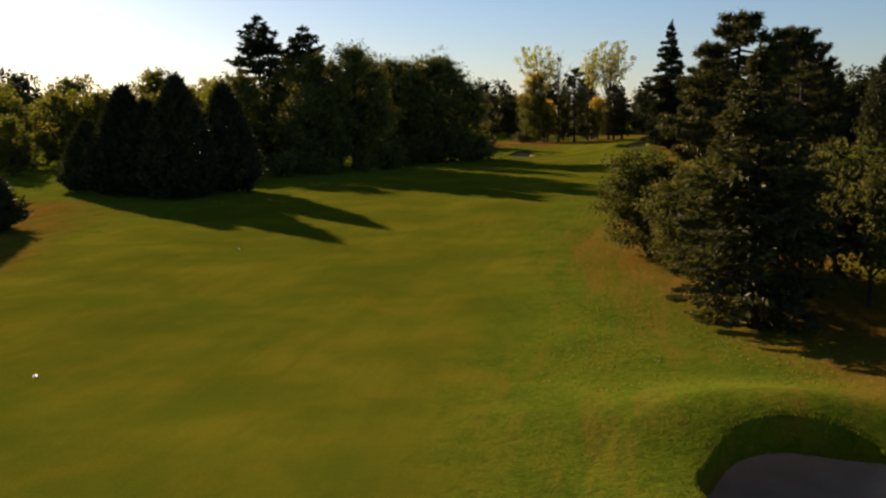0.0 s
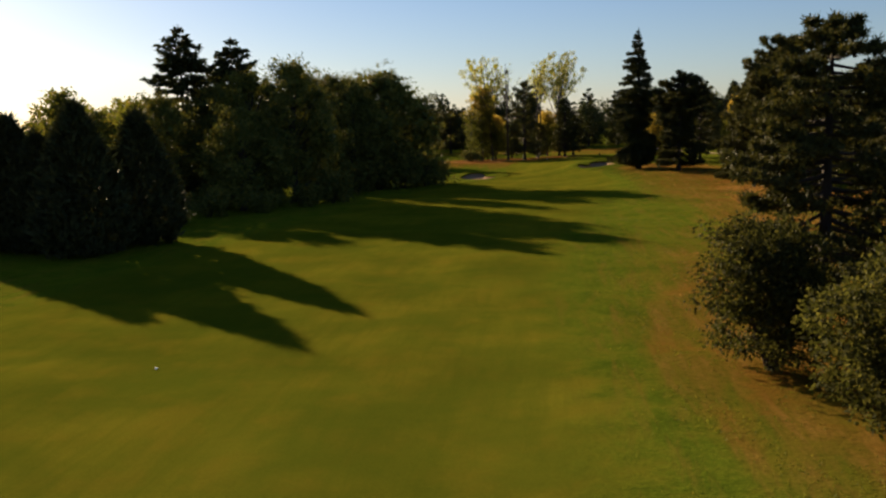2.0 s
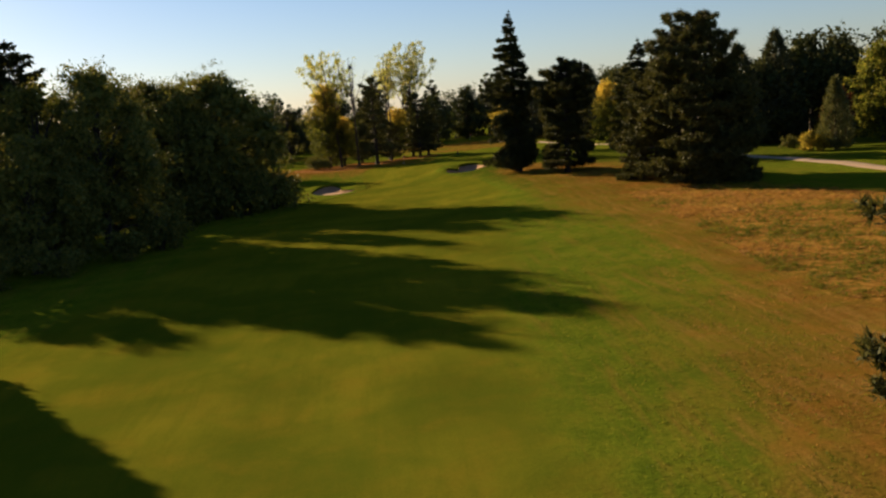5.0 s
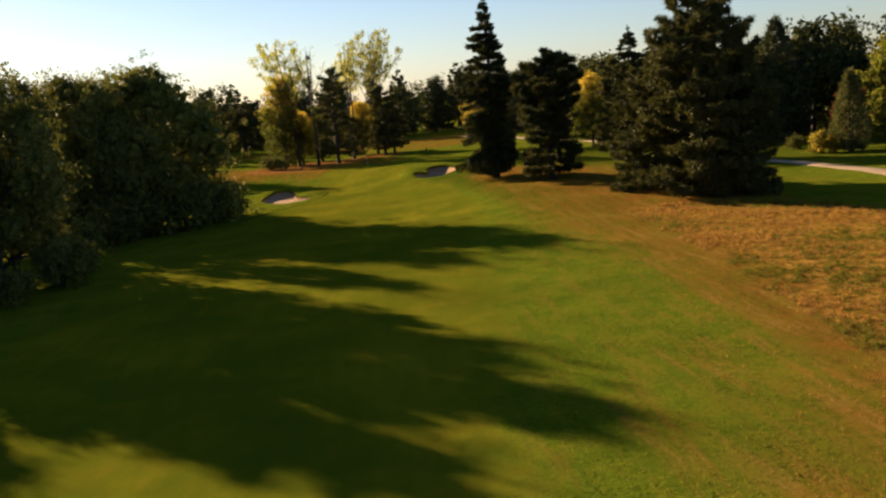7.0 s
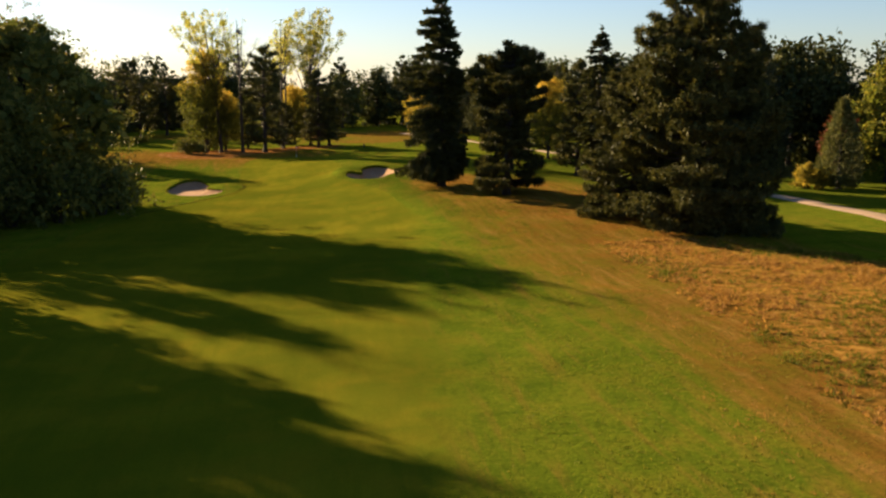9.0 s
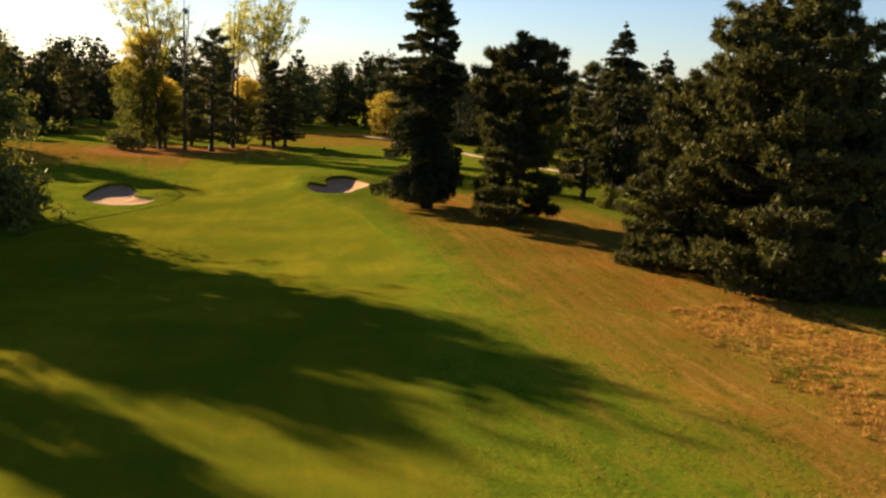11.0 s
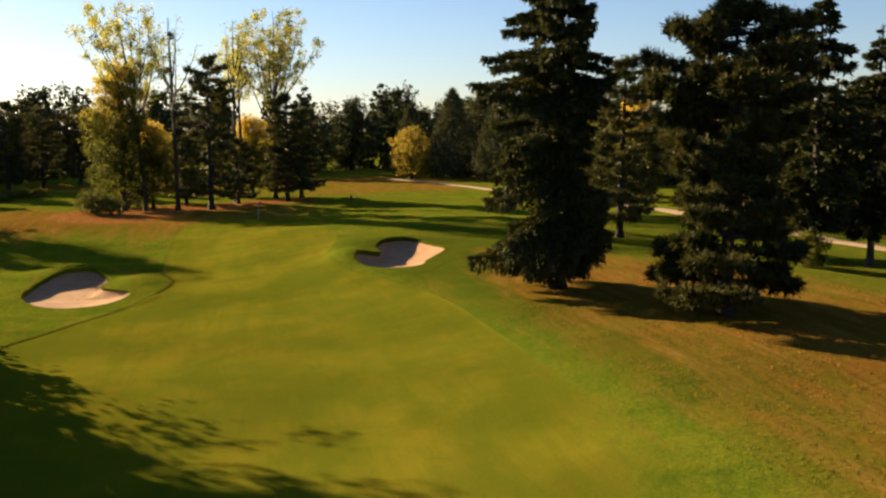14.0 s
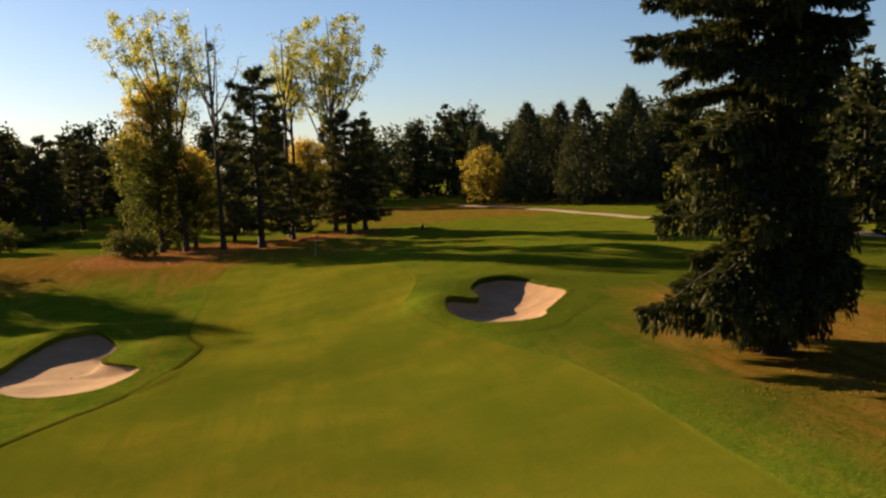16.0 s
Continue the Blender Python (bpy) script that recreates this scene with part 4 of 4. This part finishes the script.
YOUNG = stand(broadleaf("upright tree with yellow top and green skirts", 23.0, 5.1, 36, low=0.03, lobes=30, clumps=1000, per=30, size=0.32, leaf=YOUNG_LEAF, r0=0.3, spread=0.62, bark=PALE_BARK, gap=0.3, taper=0.8, foot=0.46, core=30), 26.2, 284.6)
again(YOUNG, 30.4, 287.5, 120, 0.8, 0.76)
again(YOUNG, 48.2, 303.0, 60, 0.9, 0.72)
DARK_PINE = stand(pine("dark pine with a ragged top in the grove", 22.6, ((0, 0.2, 0.4, 0.6, 0.75, 0.9, 1), (2.4, 4.5, 4.5, 3.5, 3.8, 2.6, 0.6)), 26, boughs=66, tufts=17, needles=9, core=5, start=2.2, blade=(0.5, 0.085), tuft=0.85, lumpy=0.45, plate=0.36, rise=0.08), 38.0, 282.2)
again(DARK_PINE, 51.6, 292.2, 140, 0.95, 0.82)
again(DARK_PINE, 43.2, 289.2, 250, 0.75, 0.62)
again(DARK_PINE, 55.0, 296.5, 30, 0.9, 0.66)
again(DARK_PINE, 36.0, 294.0, 30, 0.7, 0.62)
SHRUB = stand(broadleaf("low dark rounded shrub", 3.6, 2.6, 37, low=0.0, lobes=9, clumps=120, per=17, size=0.34, name="shrub", r0=0.08, spread=0.4, stems_n=4, category="shrub"), 21.8, 281.0)
again(SHRUB, 24.0, 279.4, 90, 0.8)
again(SHRUB, 27.0, 290.0, 90, 1.0)
again(SHRUB, 6.0, 300.0, 90, 1.2)
for i, (x, y, s) in enumerate([(-12.5, 149, 1.0), (-9.5, 156, 1.2), (-9.0, 164, 1.1), (-11.0, 172, 1.3), (-9.5, 181, 1.2), (-7.0, 188, 1.5), (-18.0, 143, 1.0), (-24.0, 138, 1.2), (1.5, 195.0, 1.9), (6.0, 199.5, 1.7), (8.0, 205.0, 1.8), (-3.0, 193.0, 1.8), (5.0, 210.0, 1.7)]):
    again(SHRUB, x, y, i * 61, s, 1.0 + 0.2 * math.sin(i * 1.7), "low dark shrub at the edge of the wood")

# the grove and woods further off
for i, (x, y, s, tl) in enumerate([(68.0, 222, 0.86, 0.92), (73.5, 210, 0.85, 0.92), (92.0, 228, 0.82, 0.9)]):
    again(DARK_PINE, x, y, 40 + i * 71, s, tl, "dark pine behind larger conifers")
for i, (x, y, s) in enumerate([(9, 338, 0.85), (2, 350, 0.9), (15, 345, 0.8), (-6, 342, 0.85), (-14, 352, 0.95), (22, 352, 0.8), (-24, 346, 0.95), (-2, 362, 0.95), (12, 366, 0.9)]):
    again(DARK_PINE, x, y, i * 71, s * 1.15, 0.78, "dark pine in a grove with bare lower trunks")
FAR_A = stand(broadleaf("dark broadleaf tree in the woods beyond the course", 18.0, 7.8, 38, low=0.0, lobes=16, clumps=220, per=20, size=0.80, r0=0.4, leaf=FAR_LEAF, spread=1.15, limbs=False, foot=0.28, core=75), 30, 395)
FAR_B = stand(spruce("dark conifer in the woods beyond the course", 20.5, ((0, 0.1, 0.4, 0.7, 0.9, 1), (4.8, 5.8, 5.2, 3.4, 1.4, 0.2)), 15, count=110, dense=7, blade=(1.6, 0.75), limbs=False, droop=0.3, reps=2), 128, 352)
FIR = stand(cypress("dense grey-green fir with a pointed crown", 20.0, 6.2, 46, n=5600, blade=(0.85, 0.36), leaf=FIR_LEAF, name="fir_tree", shape=1.25), 102, 341)
for i, (x, y, s) in enumerate([(106.0, 324.5, 0.98), (113.5, 320.0, 1.06), (122, 318, 0.95), (110, 342, 1.0), (97.5, 356, 0.85)]):
    again(FIR, x, y, i * 77, s, 1.0)
again(FIR, 100.0, 214.5, 30, 0.98, 1.0, "dense dark conifer beside the buggy path")
again(FIR, 107.5, 213.0, 190, 1.0, 1.08, "dense dark conifer beside the buggy path")
stand(broadleaf("round golden-yellow tree before dark woods", 12.4, 5.4, 39, low=0.04, lobes=14, clumps=380, per=18, size=0.48, leaf=YELLOW, spread=0.62), 93.5, 346)
rng_far = np.random.default_rng(77)
far_spots = [(x, 398 + 14 * math.sin(x * 0.07) - 0.10 * abs(x)) for x in range(-115, 150, 13)]
far_spots += [(x + 5, 420 + 10 * math.sin(x * 0.05)) for x in range(-120, 160, 18)]
far_spots += [(132 + 9 * math.sin(y * 0.11), y) for y in range(215, 400, 13)] + [(150 + 6 * math.sin(y * 0.2), y) for y in range(120, 380, 24)]
far_spots += [(-105 + 8 * math.sin(y * 0.13), y) for y in range(215, 380, 30)]
far_low = [(x, 384 + 9 * math.sin(x * 0.09)) for x in range(-40, 125, 12)]
for i, (x, y) in enumerate(far_low):
    again(FAR_A, x, y, i * 47, 0.62 + 0.1 * math.sin(i * 2.3), 0.8, "low dark tree closing the edge of the woods")
for i, (x, y) in enumerate(far_spots):
    x, y = x + rng_far.normal(0, 2.5), y + rng_far.normal(0, 3)
    kind = rng_far.random()
    if kind < 0.68:
        again(FAR_A, x, y, i * 73, 0.95 + 0.35 * rng_far.random(), 0.95 + 0.2 * rng_far.random())
    else:
        again(FAR_B, x, y, i * 73, 0.85 + 0.3 * rng_far.random(), 0.85 + 0.25 * rng_far.random())

# the garden-like edge beyond the buggy path
stand(cypress("narrow grey-green cypress beside yellow shrubs", 12.0, 2.8, 42, n=6500, blade=(0.5, 0.2), leaf=SILVER), 99.6, 184.6)
stand(broadleaf("rust-red tree between green trees", 11.0, 2.4, 43, low=0.1, lobes=11, clumps=220, per=20, size=0.5, leaf=RUST, spread=0.6), 103.4, 188.6)
stand(broadleaf("rounded bright green tree lit from above", 18.8, 6.2, 44, low=0.03, lobes=15, clumps=420, per=22, size=0.6, leaf=LIME, spread=0.8, core=75), 113.5, 190.0)
GOLD = stand(broadleaf("low golden shrub at the foot of a cypress", 3.6, 1.7, 45, low=0.0, lobes=8, clumps=120, per=24, size=0.3, leaf=YELLOW, name="shrub", spread=0.35, stems_n=4, category="shrub", r0=0.07), 95.9, 186.9)
again(GOLD, 97.2, 184.9, 80, 0.9, 0.95)
again(SHRUB, 105.0, 197.5, 10, 0.8)
again(SHRUB, 99.0, 197.0, 10, 0.7)
for i, (x, y, s, tl) in enumerate([(116, 214, 1.15, 1.1), (106, 214, 1.0, 0.95), (124, 200, 1.1, 1.1), (121, 180, 1.05, 1.0), (126, 164, 1.1, 1.0), (118, 228, 1.0, 1.1), (110, 240, 0.9, 0.9), (124, 246, 1.05, 1.0), (112, 262, 0.85, 0.85), (125, 146, 1.1, 1.0), (118, 128, 1.05, 1.0)]):
    again(FAR_A, x, y, i * 59, s, tl)
for i, (x, y, s) in enumerate([(95, 236, 0.9), (98, 224, 0.8), (104, 252, 1.0), (100, 270, 0.9)]):
    again(FAR_B, x, y, i * 59, s)
again(LIME_TREE, 104, 282, 40, 0.9, 1.0, "yellow-green tree at the back of the course")
again(YOUNG, 85.6, 244.5, 40, 0.85, 0.86, "yellow-green tree behind dark conifers")
FOOT_SHRUB = stand(broadleaf("olive-green shrub at the foot of a spruce", 3.0, 1.4, 47, low=0.0, lobes=8, clumps=110, per=22, size=0.24, leaf=LIME, name="shrub", spread=0.3, stems_n=4, category="shrub", r0=0.06), 70.8, 200.2)
again(FOOT_SHRUB, 70.0, 199.2, 150, 0.6, 0.9)
for i, (x, y) in enumerate([(2.0, 309), (4.6, 311), (7.0, 313), (9.4, 314), (11.8, 315.5), (14.0, 317), (5.6, 307), (8.4, 310)]):
    again(FOOT_SHRUB, x, y, i * 53, 1.5, 0.36 + 0.05 * math.sin(i * 2.0), "low spreading green bracken in the rough")


# ---- small things ----
def flagstick(label, x, y, height=2.2):
    root = tagged(new("flagstick"), label, "flagstick", "flagsticks")
    z = np.array([-0.1, 0.6, 1.2, 1.8, height])
    ob = new("pole", mesh_of("pole", *tube(np.stack([z * 0, z * 0, z], 1), np.full(5, 0.016), 8), WHITE, True))
    ob.parent = root
    u, v = np.meshgrid(np.linspace(0, 0.5, 8), np.linspace(height - 0.42, height - 0.05, 5), indexing="ij")
    wave = 0.05 * np.sin(u * 12) * u * 2
    front = np.stack([0.03 + u, wave, v - u * 0.12], -1).reshape(-1, 3)
    f = grid_faces(8, 5)
    back = front + np.array([0, 0.006, 0])
    ob = new("flag", mesh_of("flag", np.concatenate([front, back]), np.concatenate([f, f[:, ::-1] + 40]), RED, True))
    ob.parent = root
    root.matrix_basis = pose(x, y, float(ground_height(x, y)), 0, 0, 30)
    return root


flagstick("thin white flagstick with a small red flag on the green", 41.0, 263.5)
flagstick("distant flagstick on another green", 88.5, 372.0)


def litter_bin(x, y):
    root = tagged(new("litter_bin"), "dark wooden litter bin at the edge of the grove", "bin")
    z = np.array([-0.05, 0.05, 0.5, 0.95, 1.0])
    v, f = tube(np.stack([z * 0, z * 0, z], 1), np.array([0.30, 0.32, 0.34, 0.33, 0.30]), 12)
    ob = new("body", mesh_of("body", v, f, DARK, True))
    ob.parent = root
    z = np.array([1.08, 1.14, 1.20, 1.22])
    v, f = tube(np.stack([z * 0, z * 0, z], 1), np.array([0.36, 0.37, 0.24, 0.02]), 12)
    ob = new("lid", mesh_of("lid", v, f, DARK, True))
    ob.parent = root
    z = np.array([0.9, 1.12])
    v, f = tube(np.stack([z * 0, z * 0, z], 1), np.array([0.06, 0.06]), 8)
    ob = new("stem", mesh_of("stem", v, f, DARK, True))
    ob.parent = root
    root.matrix_basis = pose(x, y, float(ground_height(x, y))) @ Matrix.Scale(0.62, 4)


litter_bin(61.0, 288.0)


def marker(x, y, turn):
    """A low white distance marker set in the turf."""
    bm = bmesh.new()
    bmesh.ops.create_cone(bm, cap_ends=True, segments=18, radius1=0.08, radius2=0.06, depth=0.08)
    edges = [e for e in bm.edges if all(v.co.z > 0 for v in e.verts)]
    bmesh.ops.bevel(bm, geom=edges, offset=0.03, segments=2, affect="EDGES")
    me = bpy.data.meshes.new("distance_marker")
    bm.to_mesh(me)
    bm.free()
    me.materials.append(WHITE)
    ob = tagged(new("distance_marker", me), "small white distance marker set in mown turf", "marker", "distance markers")
    ob.matrix_basis = pose(x, y, float(ground_height(x, y)) + 0.05, 0, 0, turn)


marker(-12.9, 33.8, 0)
marker(-12.8, 64.6, 20)


# ---- loose growth on the ground ----
def scatter(rng, outline, count, margin=0.0):
    lo, hi = outline.min(axis=0), outline.max(axis=0)
    p = lo + (hi - lo) * rng.random((count * 3, 2))
    return p[inside_distance(p[:, 0], p[:, 1], outline) > margin][:count]


def straw():
    rng = np.random.default_rng(61)
    p = scatter(rng, DRY, 12000, 2.0)
    patch = np.sin(p[:, 0] * 0.45 + 1.3 * np.sin(p[:, 1] * 0.21)) * np.sin(p[:, 1] * 0.33 + 0.8 * np.sin(p[:, 0] * 0.27))
    p = p[(patch + rng.normal(0, 0.35, len(p)) > 0.05) & (p[:, 1] > 60)]
    base = np.repeat(np.column_stack([p, ground_height(p[:, 0], p[:, 1]) - 0.02]), 4, axis=0)
    base[:, :2] += rng.normal(0, 0.12, (len(base), 2))
    axis = rng.normal(0, 0.55, base.shape) + np.array([0, 0, 0.8])
    v, f = blades(base, axis, 0.14 * (0.5 + rng.random(len(base))), 0.032, rng)
    tagged(new("dry_grass", mesh_of("dry_grass", v, f, STRAW)), "tufts of sun-bleached long grass in the rough", "grass", kind="stuff")


def tussocks():
    """Long uncut grass in leaning tufts."""
    rng = np.random.default_rng(63)
    p = scatter(rng, TUSSOCKS, 9500, -2.0)
    patch = np.sin(p[:, 0] * 0.9 + 1.5 * np.sin(p[:, 1] * 0.4)) * np.sin(p[:, 1] * 0.7 + 1.1 * np.sin(p[:, 0] * 0.5))
    p = p[patch + rng.normal(0, 0.4, len(p)) > -0.25]
    n, per = len(p), 9
    base = np.repeat(np.column_stack([p, ground_height(p[:, 0], p[:, 1]) - 0.03]), per, axis=0)
    base[:, :2] += rng.normal(0, 0.10, (n * per, 2))
    lean = np.repeat(rng.normal(0, 0.5, (n, 2)), per, axis=0)
    axis = np.column_stack([lean + rng.normal(0, 0.45, (n * per, 2)), np.full(n * per, 0.85)])
    v, f = blades(base, axis, 0.36 * (0.5 + 0.8 * rng.random(n * per)), 0.040, rng)
    green = np.repeat(np.sin(p[:, 0] * 0.33 + p[:, 1] * 0.21) + 0.9 * np.sin(p[:, 1] * 0.27 - 1.0) + rng.normal(0, 0.7, n) + np.clip((132 - p[:, 1]) / 14, -0.6, 1.3) > 0.35, per)
    quads = v.reshape(-1, 4, 3)
    tagged(new("green_long_grass", mesh_of("green_long_grass", quads[green].reshape(-1, 3), f[:green.sum()], BLADES)), "dark green tufts of uncut grass between straw", "grass", kind="stuff")
    v, f = quads[~green].reshape(-1, 3), f[:(~green).sum()]
    tagged(new("long_grass", mesh_of("long_grass", v, f, STRAW)), "leaning tufts of long orange-brown uncut grass", "grass", kind="stuff")


def litter():
    rng = np.random.default_rng(62)
    p = scatter(rng, LITTER, 5000, -1.5)
    base = np.column_stack([p, ground_height(p[:, 0], p[:, 1]) + 0.015])
    axis = np.column_stack([rng.normal(size=(len(p), 2)), 0.15 + 0.2 * rng.random(len(p))])
    v, f = blades(base, axis, 0.16, 0.13, rng, np.tile([0.0, 0.0, 1.0], (len(p), 1)))
    tagged(new("fallen_leaves", mesh_of("fallen_leaves", v, f, FALLEN)), "fallen brown and yellow leaves under the poplars", "leaves", kind="stuff")


def mown_edge():
    """The step from the mown turf up to the longer grass beside it."""
    rng = np.random.default_rng(64)
    line = np.concatenate([FAIRWAY, FAIRWAY[:1]])
    keep = []
    for a, b in zip(line[:-1], line[1:]):
        m, d = (a + b) / 2, b - a
        if m[1] < 196 or m[1] > 228 or m[0] > 33:
            continue
        n = int(np.hypot(*d) * 240)
        t = rng.random((n, 1))
        out = np.array([d[1], -d[0]]) / max(np.hypot(*d), 1e-6)
        keep.append(a + d * t + out * (0.05 + 0.28 * rng.random((n, 1)) ** 1.5) * (1 if inside_distance(*(m + out)[:, None], FAIRWAY)[0] < 0 else -1))
    p = np.concatenate(keep)
    base = np.column_stack([p, ground_height(p[:, 0], p[:, 1]) - 0.01])
    axis = rng.normal(0, 0.4, base.shape) + np.array([0, 0, 0.9])
    v, f = blades(base, axis, 0.05 + 0.05 * rng.random(len(base)), 0.03, rng)
    tagged(new("mown_edge", mesh_of("mown_edge", v, f, BLADES)), "low step of longer grass along the mown edge", "grass", kind="stuff")


def rough_tufts():
    """Short uneven tufts in the rough between the mown turf and the burnt grass."""
    rng = np.random.default_rng(65)
    p = np.column_stack([2 + 66 * rng.random(150000), 30 + 165 * rng.random(150000)])
    out = -inside_distance(p[:, 0], p[:, 1], FAIRWAY)
    burnt = inside_distance(p[:, 0], p[:, 1], DRY)
    patch = np.sin(p[:, 0] * 0.8 + 1.5 * np.sin(p[:, 1] * 0.3)) * np.sin(p[:, 1] * 0.5 + 1.2 * np.sin(p[:, 0] * 0.6))
    keep = (out > 1.0 + rng.random(len(p)) * 3) & (burnt < 9 + rng.normal(0, 4, len(p))) & (p[:, 0] - 0.22 * p[:, 1] < 26) & (patch + rng.normal(0, 0.5, len(p)) > 0.1)
    p = p[keep]
    base = np.repeat(np.column_stack([p, ground_height(p[:, 0], p[:, 1]) - 0.015]), 3, axis=0)
    base[:, :2] += rng.normal(0, 0.06, (len(base), 2))
    axis = rng.normal(0, 0.6, base.shape) + np.array([0, 0, 0.7])
    v, f = blades(base, axis, 0.09 * (0.5 + rng.random(len(base))), 0.045, rng)
    tagged(new("rough_grass", mesh_of("rough_grass", v, f, ROUGH_BLADES)), "short uneven tufts of green rough grass", "grass", kind="stuff")


straw()
rough_tufts()
mown_edge()
tussocks()
litter()
